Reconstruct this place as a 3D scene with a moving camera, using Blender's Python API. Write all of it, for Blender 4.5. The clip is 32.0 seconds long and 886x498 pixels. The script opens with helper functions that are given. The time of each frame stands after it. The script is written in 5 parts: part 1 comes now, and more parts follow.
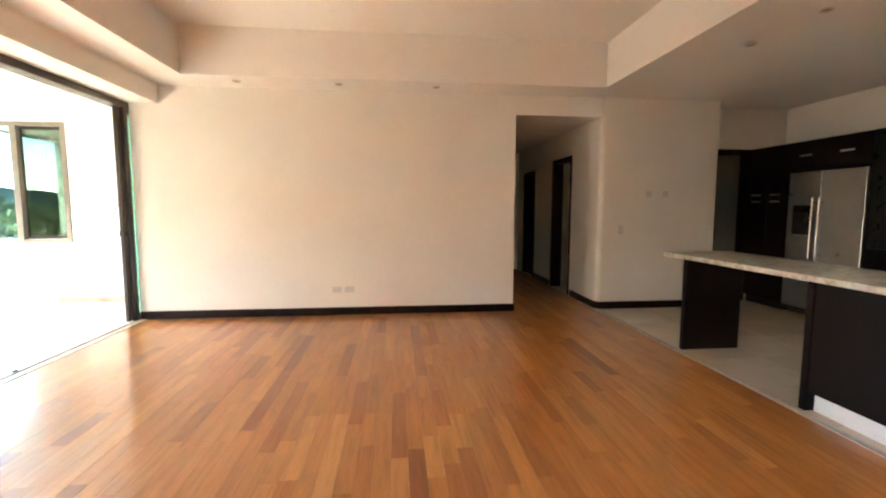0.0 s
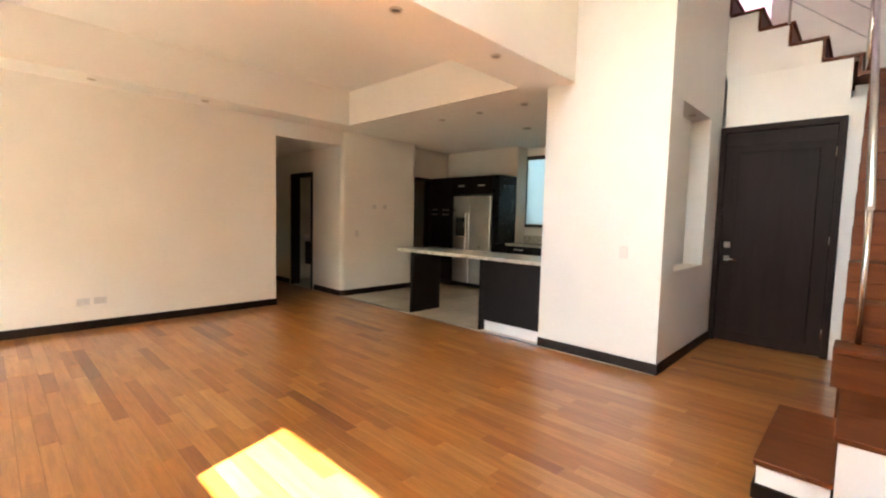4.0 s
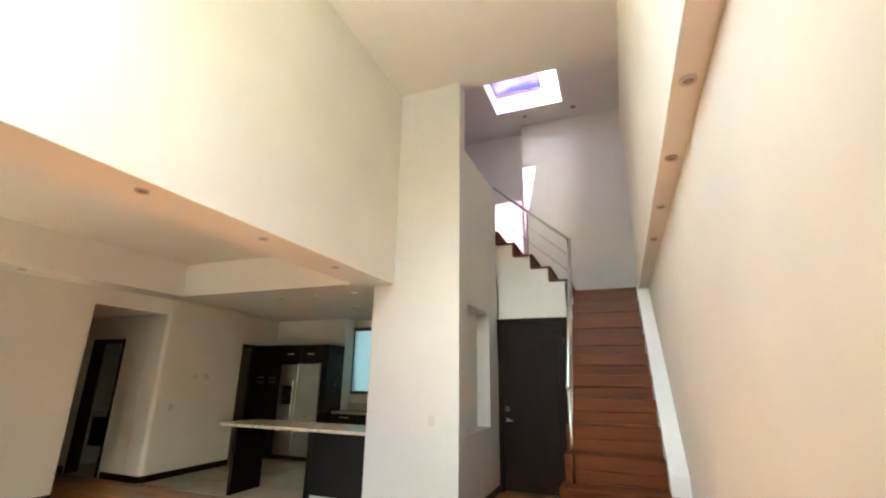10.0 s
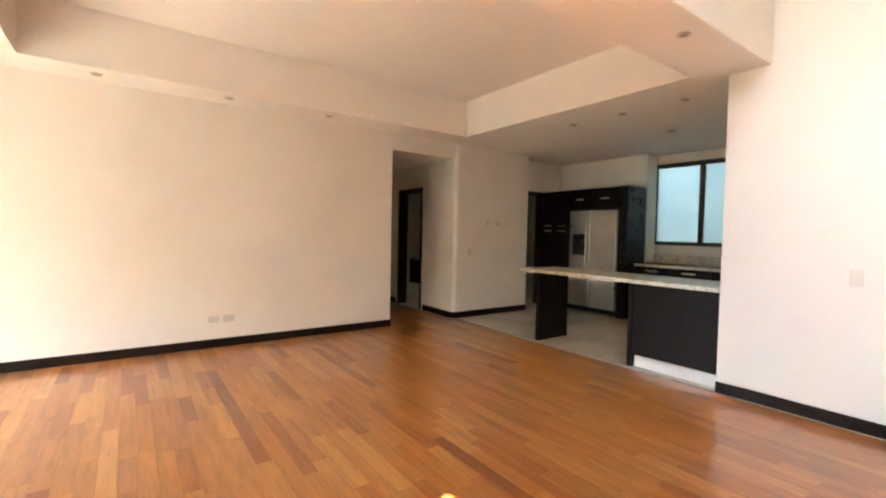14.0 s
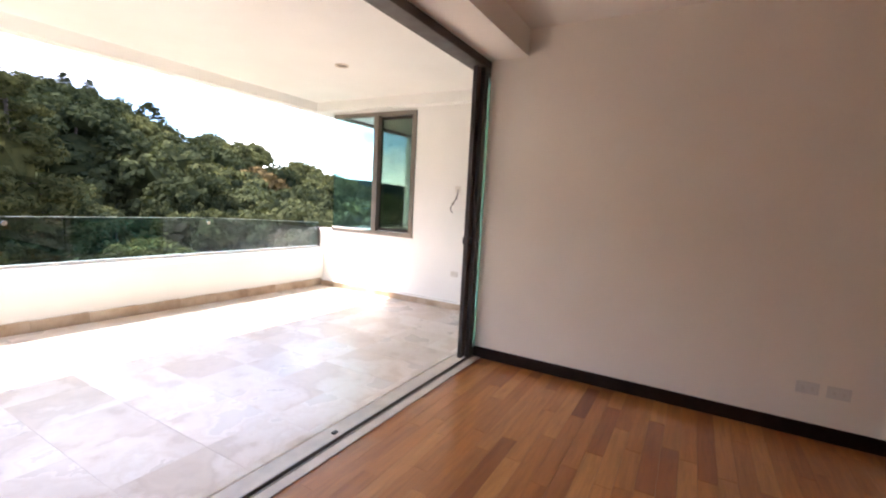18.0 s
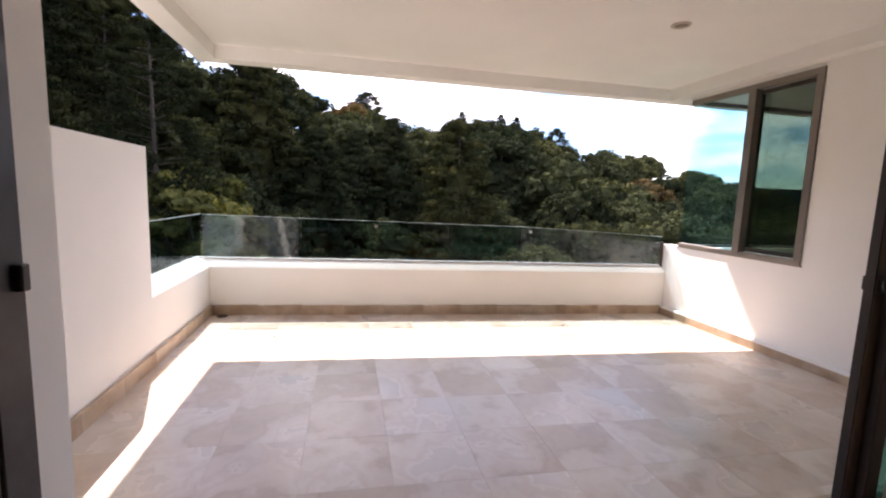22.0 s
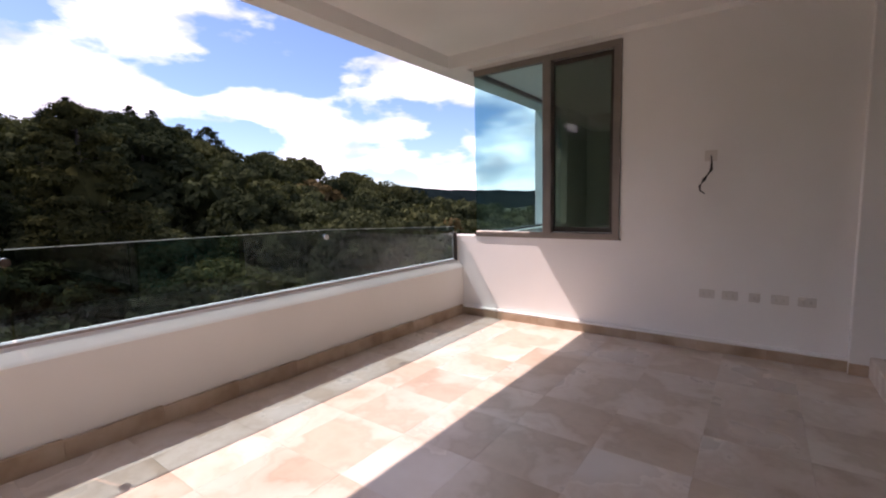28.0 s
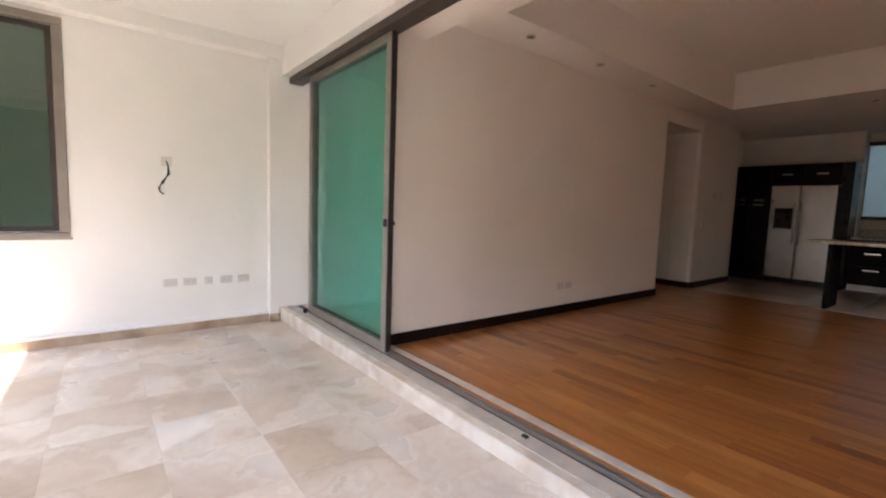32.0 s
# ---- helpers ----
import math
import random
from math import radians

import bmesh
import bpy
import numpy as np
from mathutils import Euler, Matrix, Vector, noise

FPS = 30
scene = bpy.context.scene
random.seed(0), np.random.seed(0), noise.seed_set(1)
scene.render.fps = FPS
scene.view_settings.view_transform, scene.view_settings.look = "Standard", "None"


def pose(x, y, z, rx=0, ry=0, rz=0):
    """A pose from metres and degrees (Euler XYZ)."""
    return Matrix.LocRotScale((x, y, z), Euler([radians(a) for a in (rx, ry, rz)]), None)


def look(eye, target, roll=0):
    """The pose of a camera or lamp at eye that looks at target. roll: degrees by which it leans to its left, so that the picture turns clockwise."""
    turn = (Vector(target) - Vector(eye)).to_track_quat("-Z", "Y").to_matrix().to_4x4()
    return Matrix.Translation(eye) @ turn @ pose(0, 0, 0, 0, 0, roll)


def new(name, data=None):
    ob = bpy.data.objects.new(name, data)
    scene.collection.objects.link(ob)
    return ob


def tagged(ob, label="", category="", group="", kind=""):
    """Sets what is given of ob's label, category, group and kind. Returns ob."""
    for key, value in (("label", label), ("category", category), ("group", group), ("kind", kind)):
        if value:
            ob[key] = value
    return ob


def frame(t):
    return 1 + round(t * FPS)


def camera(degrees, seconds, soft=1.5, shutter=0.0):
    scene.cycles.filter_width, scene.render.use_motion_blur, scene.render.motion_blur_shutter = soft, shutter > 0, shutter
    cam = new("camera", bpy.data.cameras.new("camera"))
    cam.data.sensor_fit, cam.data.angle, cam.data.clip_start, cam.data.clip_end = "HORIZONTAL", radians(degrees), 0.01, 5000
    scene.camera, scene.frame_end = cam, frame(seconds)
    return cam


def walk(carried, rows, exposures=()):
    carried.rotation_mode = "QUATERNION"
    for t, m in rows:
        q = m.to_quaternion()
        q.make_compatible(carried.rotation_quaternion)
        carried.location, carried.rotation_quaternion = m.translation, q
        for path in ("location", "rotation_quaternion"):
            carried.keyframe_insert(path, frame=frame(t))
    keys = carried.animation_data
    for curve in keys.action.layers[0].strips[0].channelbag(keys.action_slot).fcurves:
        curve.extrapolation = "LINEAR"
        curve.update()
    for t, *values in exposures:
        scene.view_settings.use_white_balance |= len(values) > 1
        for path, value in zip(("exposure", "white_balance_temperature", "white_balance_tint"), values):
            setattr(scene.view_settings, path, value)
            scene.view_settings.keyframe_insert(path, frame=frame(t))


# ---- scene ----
cam = camera(90.6, 32.0, soft=2.1)
PATH = [
    (0, (-0.179, -0.054, 1.321), (0.028, 1.926, 1.134), 0.1),
    (0.5, (-0.349, -0.118, 1.325), (0.165, 1.802, 1.103), 0.1),
    (1, (-0.446, -0.252, 1.321), (0.217, 1.626, 1.129), 1.6),
    (1.5, (-0.705, -0.358, 1.345), (0.139, 1.444, 1.146), 0.5),
    (2, (-0.984, -0.39, 1.314), (0.039, 1.321, 1.165), 1.9),
    (2.5, (-1.24, -0.431, 1.328), (-0.031, 1.151, 1.148), 1.5),
    (3, (-1.278, -0.59, 1.302), (-0.005, 0.948, 1.188), 2.0),
    (3.5, (-1.476, -0.735, 1.319), (-0.107, 0.711, 1.129), 0.6),
    (4, (-1.639, -0.823, 1.346), (-0.199, 0.557, 1.203), 1.4),
    (4.5, (-1.857, -0.917, 1.327), (-0.261, 0.275, 1.147), -0.2),
    (6.5, (-2.364, -1.28, 1.351), (-0.56, -0.422, 1.253), -0.0),
    (7, (-2.429, -1.248, 1.341), (-0.555, -0.55, 1.306), -0.2),
    (7.5, (-2.513, -1.23, 1.346), (-0.594, -0.668, 1.321), 0.5),
    (8, (-2.537, -1.267, 1.372), (-0.607, -0.745, 1.409), 0.4),
    (8.5, (-2.534, -1.316, 1.404), (-0.622, -0.753, 1.56), 1.0),
    (9, (-2.528, -1.354, 1.468), (-0.649, -0.744, 1.781), 0.4),
    (9.5, (-2.534, -1.339, 1.527), (-0.717, -0.669, 2.029), 0.6),
    (10, (-2.56, -1.343, 1.547), (-0.778, -0.631, 2.11), 0.8),
    (10.5, (-2.569, -1.292, 1.533), (-0.889, -0.346, 2.065), 0.4),
    (11, (-2.575, -1.185, 1.496), (-1.044, 0.047, 1.867), 0.3),
    (11.5, (-2.559, -1.048, 1.461), (-1.095, 0.286, 1.732), -0.8),
    (12, (-2.492, -0.92, 1.418), (-1.049, 0.458, 1.561), -0.9),
    (12.5, (-2.235, -0.776, 1.384), (-0.921, 0.729, 1.473), -0.2),
    (13, (-2.071, -0.628, 1.353), (-0.852, 0.956, 1.288), -0.3),
    (13.5, (-1.89, -0.337, 1.341), (-0.696, 1.266, 1.265), 0.5),
    (15.5, (-1.324, 0.857, 1.268), (-0.479, 2.664, 1.119), 1.5),
    (16, (-1.276, 1.13, 1.272), (-0.774, 3.058, 1.088), 1.0),
    (16.5, (-1.228, 1.426, 1.284), (-1.311, 3.417, 1.121), 1.7),
    (17, (-1.342, 1.64, 1.301), (-1.887, 3.553, 1.09), 2.1),
    (17.5, (-1.512, 1.845, 1.331), (-2.26, 3.692, 1.149), 3.1),
    (18, (-1.622, 1.972, 1.352), (-2.606, 3.7, 1.129), 3.0),
    (18.5, (-1.615, 2.014, 1.348), (-2.855, 3.564, 1.105), 2.2),
    (19, (-1.465, 2.164, 1.327), (-3.007, 3.423, 1.136), 2.4),
    (19.5, (-1.402, 2.326, 1.28), (-3.052, 3.434, 1.062), 1.6),
    (20, (-1.389, 2.454, 1.335), (-3.128, 3.42, 1.122), 1.5),
    (20.5, (-1.432, 2.629, 1.32), (-3.204, 3.516, 1.044), 2.1),
    (21, (-1.525, 2.872, 1.3), (-3.377, 3.589, 1.055), 1.5),
    (21.5, (-1.656, 3.0, 1.31), (-3.569, 3.514, 1.032), 1.5),
    (22, (-1.896, 3.126, 1.319), (-3.835, 3.55, 1.077), 2.1),
    (22.5, (-2.141, 3.219, 1.324), (-4.095, 3.556, 1.067), 1.1),
    (23, (-2.401, 3.305, 1.306), (-4.389, 3.353, 1.092), 1.3),
    (23.5, (-2.621, 3.321, 1.306), (-4.594, 3.107, 1.057), 1.4),
    (24, (-2.877, 3.267, 1.299), (-4.849, 2.997, 1.102), 0.9),
    (24.5, (-3.069, 3.253, 1.279), (-5.041, 3.023, 1.038), -0.8),
    (25, (-3.3, 3.262, 1.262), (-5.279, 3.177, 0.986), -2.1),
    (25.5, (-3.455, 3.301, 1.265), (-5.432, 3.459, 1.008), -2.4),
    (26, (-3.654, 3.278, 1.201), (-5.548, 3.881, 0.983), -0.9),
    (26.5, (-3.625, 3.232, 1.196), (-5.357, 4.213, 1.001), -2.7),
    (28.5, (-4.315, 2.868, 1.143), (-5.259, 4.62, 0.941), -0.8),
    (29, (-4.382, 2.758, 1.09), (-5.061, 4.629, 0.89), -0.9),
    (29.5, (-4.407, 2.688, 1.164), (-4.789, 4.636, 0.924), 0.6),
    (30, (-4.442, 2.585, 1.163), (-4.581, 4.566, 0.924), -0.8),
    (30.5, (-4.517, 2.512, 1.175), (-4.485, 4.492, 0.901), -0.0),
    (31, (-4.732, 2.499, 1.152), (-4.28, 4.434, 0.928), 0.5),
    (31.5, (-4.861, 2.449, 1.144), (-3.956, 4.218, 0.919), 1.9),
    (32, (-5.005, 2.344, 1.148), (-3.777, 3.911, 0.962), 2.0),
]
walk(cam, [(t, look(eye, target, roll)) for t, eye, target, roll in PATH],
     [(0, 4.72, 6950, 6), (1, 5.17, 7050, 8), (4, 4.95, 7100, 3), (7, 4.6, 6500, -6), (9, 4.48, 6400, -7), (10, 4.46, 6600, -8), (11, 4.52, 6750, -4), (13, 4.78, 6850, 3), (15.5, 4.95, 6700, 6), (16.5, 4.5, 6650, 8), (17.2, 3.8, 6650, 13), (18, 2.95, 6700, 21), (19, 2.1, 6750, 23), (20, 1.85, 6850, 24), (21.3, 1.83, 6950, 26), (22.3, 1.7, 7000, 27), (23, 1.2, 6950, 28), (25.3, 1.1, 6850, 32), (26, 0.88, 6850, 33), (28.5, 0.78, 6850, 33), (30, 1.5, 6800, 30), (31, 2.1, 6750, 22), (32, 2.85, 6700, 19)])

# ---- light ----
SUN_DIR = Vector((0.61, 0.195, -1.0)).normalized()
world = bpy.data.worlds.new("sky")
scene.world = world
world.use_nodes = True
wn, wl = world.node_tree.nodes, world.node_tree.links
wn.clear()
w_out = wn.new("ShaderNodeOutputWorld")
w_bg = wn.new("ShaderNodeBackground")
w_sky = wn.new("ShaderNodeTexSky")
w_sky.sky_type = "NISHITA"
w_sky.sun_disc = False
w_sky.sun_elevation = math.asin(-SUN_DIR.z)
w_sky.sun_rotation = math.atan2(-SUN_DIR.x, -SUN_DIR.y)
w_sky.altitude = 1500
w_sky.ozone_density = 2.0
w_tc = wn.new("ShaderNodeTexCoord")
w_map = wn.new("ShaderNodeMapping")
w_map.inputs["Scale"].default_value = (1.0, 1.0, 2.6)
w_map.inputs["Location"].default_value = (0.35, 0.55, 0.2)
w_noise = wn.new("ShaderNodeTexNoise")
w_noise.inputs["Scale"].default_value = 3.2
w_noise.inputs["Detail"].default_value = 9
w_noise.inputs["Roughness"].default_value = 0.52
w_ramp = wn.new("ShaderNodeValToRGB")
w_ramp.color_ramp.elements[0].position = 0.455
w_ramp.color_ramp.elements[1].position = 0.595
w_noise2 = wn.new("ShaderNodeTexNoise")
w_noise2.inputs["Scale"].default_value = 5.5
w_noise2.inputs["Detail"].default_value = 6
w_cloud = wn.new("ShaderNodeValToRGB")
w_cloud.color_ramp.elements[0].position = 0.36
w_cloud.color_ramp.elements[0].color = (4.6, 4.9, 5.5, 1)
w_cloud.color_ramp.elements[1].position = 0.52
w_cloud.color_ramp.elements[1].color = (11.5, 11.5, 11.5, 1)
w_mix = wn.new("ShaderNodeMix")
w_mix.data_type = "RGBA"
wl.new(w_tc.outputs["Generated"], w_map.inputs["Vector"])
wl.new(w_map.outputs["Vector"], w_noise.inputs["Vector"])
wl.new(w_map.outputs["Vector"], w_noise2.inputs["Vector"])
w_sep = wn.new("ShaderNodeSeparateXYZ")
w_low = wn.new("ShaderNodeMapRange")
w_low.inputs["From Max"].default_value = 0.6
w_low.inputs["To Min"].default_value = 0.05
w_low.inputs["To Max"].default_value = -0.06
w_cover = wn.new("ShaderNodeMath")
wl.new(w_tc.outputs["Generated"], w_sep.inputs[0])
wl.new(w_sep.outputs["Z"], w_low.inputs["Value"])
wl.new(w_noise.outputs["Fac"], w_cover.inputs[0])
wl.new(w_low.outputs[0], w_cover.inputs[1])
wl.new(w_cover.outputs[0], w_ramp.inputs["Fac"])
wl.new(w_noise2.outputs["Fac"], w_cloud.inputs["Fac"])
wl.new(w_ramp.outputs["Color"], w_mix.inputs[0])
w_blue = wn.new("ShaderNodeMix")
w_blue.data_type, w_blue.blend_type = "RGBA", "MULTIPLY"
w_blue.inputs[0].default_value = 1.0
w_blue.inputs[7].default_value = (0.72, 0.84, 0.92, 1)
wl.new(w_sky.outputs["Color"], w_blue.inputs[6])
wl.new(w_blue.outputs[2], w_mix.inputs[6])
wl.new(w_cloud.outputs["Color"], w_mix.inputs[7])
wl.new(w_mix.outputs[2], w_bg.inputs["Color"])
wl.new(w_bg.outputs["Background"], w_out.inputs["Surface"])
w_bg.inputs["Strength"].default_value = 0.13

sun_data = bpy.data.lights.new("sun", "SUN")
sun_data.energy = 3.7
sun_data.angle = radians(0.53)
sun_data.color = (1.0, 0.95, 0.87)
sun = new("sun", sun_data)
sun.matrix_world = look((0, 0, 30), Vector((0, 0, 30)) + SUN_DIR)


def sky_lamp(name, place, target, wide, high, watts, colour):
    d = bpy.data.lights.new(name, "AREA")
    d.shape, d.size, d.size_y, d.energy, d.color = "RECTANGLE", wide, high, watts, colour
    ob = new(name, d)
    ob.matrix_world = look(place, target)
    return ob


# the sky's light in the openings: sliding doors, clerestory, skylight, kitchen window
sky_lamp("skylight_opening_lamp", (4.48, -0.08, 7.08), (4.48, -0.08, 0), 0.9, 1.0, 0.2, (0.90, 0.74, 0.91))
sky_lamp("clerestory_lamp", (-3.36, -0.28, 3.95), (0, -0.1, 3.0), 2.4, 1.85, 0.4, (1.0, 0.97, 0.93))
sky_lamp("kitchen_window_lamp", (5.95, 3.2, 1.9), (0, 3.2, 1.5), 1.6, 1.4, 0.22, (1.0, 0.95, 0.87))


# ---- materials ----
def mat(name):
    m = bpy.data.materials.new(name)
    m.use_nodes = True
    return m, m.node_tree.nodes, m.node_tree.links, m.node_tree.nodes["Principled BSDF"]


def noise_node(n, l, scale, detail=4, rough=0.5, stretch=None, world_space=True, seed=None):
    tex = n.new("ShaderNodeTexNoise")
    tex.inputs["Scale"].default_value = scale
    tex.inputs["Detail"].default_value = detail
    tex.inputs["Roughness"].default_value = rough
    co = n.new("ShaderNodeNewGeometry").outputs["Position"] if world_space else n.new("ShaderNodeTexCoord").outputs["Object"]
    mp = n.new("ShaderNodeMapping")
    if stretch:
        mp.inputs["Scale"].default_value = stretch
    l.new(co, mp.inputs["Vector"])
    if seed is not None:
        add = n.new("ShaderNodeVectorMath")
        add.operation = "ADD"
        l.new(mp.outputs["Vector"], add.inputs[0])
        comb = n.new("ShaderNodeCombineXYZ")
        mul = n.new("ShaderNodeMath")
        mul.operation = "MULTIPLY"
        mul.inputs[1].default_value = 37.0
        l.new(seed, mul.inputs[0])
        for k in range(3):
            l.new(mul.outputs[0], comb.inputs[k])
        l.new(comb.outputs[0], add.inputs[1])
        l.new(add.outputs[0], tex.inputs["Vector"])
    else:
        l.new(mp.outputs["Vector"], tex.inputs["Vector"])
    return tex.outputs["Fac"]


def ramp(n, l, fac, stops):
    r = n.new("ShaderNodeValToRGB")
    while len(r.color_ramp.elements) < len(stops):
        r.color_ramp.elements.new(0.5)
    for e, (p, c) in zip(r.color_ramp.elements, stops):
        e.position, e.color = p, (*c, 1)
    l.new(fac, r.inputs["Fac"])
    return r.outputs["Color"]


def mix(n, l, kind, fac, a, b):
    m = n.new("ShaderNodeMix")
    m.data_type, m.blend_type = "RGBA", kind
    for sock, v in ((m.inputs[0], fac), (m.inputs[6], a), (m.inputs[7], b)):
        if isinstance(v, (int, float)):
            sock.default_value = v
        elif isinstance(v, tuple):
            sock.default_value = (*v, 1)
        else:
            l.new(v, sock)
    return m.outputs[2]


def bump(n, l, b, height, strength, distance=0.01):
    k = n.new("ShaderNodeBump")
    k.inputs["Strength"].default_value = strength
    k.inputs["Distance"].default_value = distance
    l.new(height, k.inputs["Height"])
    l.new(k.outputs["Normal"], b.inputs["Normal"])


def plain(name, colour, rough=0.5, metal=0.0, vary=0.12, scale=6.0, bump_strength=0.05, bump_scale=120, coat=0.0):
    m, n, l, b = mat(name)
    dark = tuple(c * (1 - vary) for c in colour)
    light = tuple(min(1, c * (1 + vary)) for c in colour)
    f = noise_node(n, l, scale, 5)
    l.new(ramp(n, l, f, [(0.3, dark), (0.7, light)]), b.inputs["Base Color"])
    b.inputs["Metallic"].default_value = metal
    r = ramp(n, l, noise_node(n, l, scale * 2.3, 4), [(0.3, (rough * 0.85,) * 3), (0.7, (min(1, rough * 1.15),) * 3)])
    l.new(r, b.inputs["Roughness"])
    b.inputs["Coat Weight"].default_value = coat
    if bump_strength:
        bump(n, l, b, noise_node(n, l, bump_scale, 3), bump_strength, 0.003)
    return m


def wood(name, tones, stretch, rough, random_tone=True, island=False, coat=0.3):
    """Grain along the long stretch axis; each piece takes its own tone."""
    m, n, l, b = mat(name)
    if island:
        rnd = n.new("ShaderNodeNewGeometry").outputs["Random Per Island"]
    else:
        rnd = n.new("ShaderNodeObjectInfo").outputs["Random"]
    base = ramp(n, l, rnd, tones) if random_tone else None
    grain = noise_node(n, l, 1.0, 6, 0.6, stretch, True, rnd)
    streak = ramp(n, l, grain, [(0.3, (0.72, 0.68, 0.64)), (0.55, (1.0, 1.0, 1.0)), (0.8, (1.12, 1.1, 1.06))])
    col = mix(n, l, "MULTIPLY", 1.0, base if base else tones, streak)
    fine = noise_node(n, l, 1.0, 3, 0.7, tuple(3.5 * s for s in stretch), True, rnd)
    col = mix(n, l, "MULTIPLY", 0.5, col, ramp(n, l, fine, [(0.35, (0.78, 0.76, 0.74)), (0.65, (1.05, 1.05, 1.05))]))
    l.new(col, b.inputs["Base Color"])
    worn = noise_node(n, l, 2.2, 5)
    l.new(ramp(n, l, worn, [(0.35, (rough * 0.94,) * 3), (0.7, (rough * 1.07,) * 3)]), b.inputs["Roughness"])
    b.inputs["Coat Weight"].default_value = coat
    b.inputs["Coat Roughness"].default_value = 0.16
    bump(n, l, b, fine, 0.015, 0.001)
    return m


def stone(name, tones, scale, rough, rnd_amount=0.25, veins=True):
    m, n, l, b = mat(name)
    rnd = n.new("ShaderNodeObjectInfo").outputs["Random"]
    f = noise_node(n, l, scale, 6, 0.55, None, True, rnd)
    col = ramp(n, l, f, tones)
    big = noise_node(n, l, scale * 0.35, 5, 0.55, None, True, rnd)
    col = mix(n, l, "MULTIPLY", 0.6, col, ramp(n, l, big, [(0.40, (0.74, 0.67, 0.6)), (0.47, (0.93, 0.9, 0.87)), (0.52, (1, 1, 1)), (0.7, (1.08, 1.07, 1.05))]))
    tone = ramp(n, l, rnd, [(0.0, (1 - rnd_amount,) * 3), (1.0, (1 + rnd_amount * 0.4,) * 3)])
    col = mix(n, l, "MULTIPLY", 1.0, col, tone)
    l.new(col, b.inputs["Base Color"])
    l.new(ramp(n, l, f, [(0.3, (rough * 1.2,) * 3), (0.7, (rough * 0.8,) * 3)]), b.inputs["Roughness"])
    bump(n, l, b, noise_node(n, l, scale * 14, 4), 0.08, 0.002)
    return m


def glass(name, tint, rough=0.0, reflect=0.03):
    """Thin clear sheet: mostly see-through, with real reflections by Fresnel."""
    m, n, l, b = mat(name)
    n.remove(b)
    tr = n.new("ShaderNodeBsdfTransparent")
    tr.inputs["Color"].default_value = (*tint, 1)
    gl = n.new("ShaderNodeBsdfGlossy")
    gl.inputs["Roughness"].default_value = 0.01 + rough
    lw = n.new("ShaderNodeLayerWeight")
    lw.inputs["Blend"].default_value = 0.5
    pw = n.new("ShaderNodeMath")
    pw.operation = "POWER"
    pw.inputs[1].default_value = 4.0
    l.new(lw.outputs["Facing"], pw.inputs[0])
    fr = n.new("ShaderNodeMapRange")
    fr.inputs["To Min"].default_value = reflect
    fr.inputs["To Max"].default_value = 0.45
    l.new(pw.outputs[0], fr.inputs["Value"])
    mx = n.new("ShaderNodeMixShader")
    l.new(fr.outputs[0], mx.inputs[0])
    l.new(tr.outputs[0], mx.inputs[1])
    l.new(gl.outputs[0], mx.inputs[2])
    l.new(mx.outputs[0], n["Material Output"].inputs["Surface"])
    return m


WALL = plain("wall_paint_cream", (0.87, 0.81, 0.715), 0.75, vary=0.03, scale=1.3, bump_strength=0.12, bump_scale=90)
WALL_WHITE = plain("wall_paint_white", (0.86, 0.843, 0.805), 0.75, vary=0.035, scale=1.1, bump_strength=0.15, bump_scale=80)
# wall white darkened to offset the strong light that falls on the column
COLUMN_DIMMED = plain("column_white_dimmed", (0.78, 0.75, 0.69), 0.75, vary=0.03, scale=1.1, bump_strength=0.15, bump_scale=80)
CEIL = plain("ceiling_paint", (0.88, 0.83, 0.755), 0.85, vary=0.02, scale=1.0, bump_strength=0.08, bump_scale=90)
BASE_DARK = plain("dark_stained_baseboard", (0.016, 0.0085, 0.0065), 0.42, vary=0.3, scale=9, bump_scale=60)
ESPRESSO = wood("espresso_veneer", (0.010, 0.006, 0.005), (3, 3, 0.6), 0.45, random_tone=False, coat=0.0)
DOOR_WOOD = wood("dark_door_veneer", (0.02, 0.0105, 0.008), (9, 9, 0.9), 0.55, random_tone=False, coat=0.0)
for dark_mat in (BASE_DARK, ESPRESSO, DOOR_WOOD):
    dark_mat.node_tree.nodes["Principled BSDF"].inputs["Specular IOR Level"].default_value = 0.14
PLANK_TONES = [(0.0, (0.21, 0.054, 0.012)), (0.05, (0.31, 0.093, 0.019)), (0.16, (0.385, 0.133, 0.027)), (0.5, (0.42, 0.152, 0.032)), (0.82, (0.46, 0.180, 0.042)), (1.0, (0.52, 0.228, 0.062))]
PLANK = wood("floor_plank_wood", PLANK_TONES, (26, 2.2, 26), 0.38, coat=0.7)
PLANK_ISLAND = wood("floor_plank_wood_joined", PLANK_TONES, (26, 2.2, 26), 0.38, island=True, coat=0.7)
STAIR_WOOD = wood("stair_red_brown_wood", [(0.0, (0.12, 0.030, 0.006)), (1.0, (0.16, 0.043, 0.009))], (22, 1.8, 22), 0.5, coat=0.0)
STAIR_WOOD.node_tree.nodes["Principled BSDF"].inputs["Specular IOR Level"].default_value = 0.25
TRAVERTINE = stone("travertine_tile", [(0.28, (0.50, 0.395, 0.30)), (0.40, (0.60, 0.49, 0.39)), (0.435, (0.55, 0.44, 0.345)), (0.47, (0.65, 0.55, 0.46)), (0.52, (0.69, 0.60, 0.515)), (0.545, (0.635, 0.535, 0.445)), (0.58, (0.71, 0.625, 0.545)), (0.7, (0.75, 0.68, 0.61))], 1.5, 0.3, 0.05)
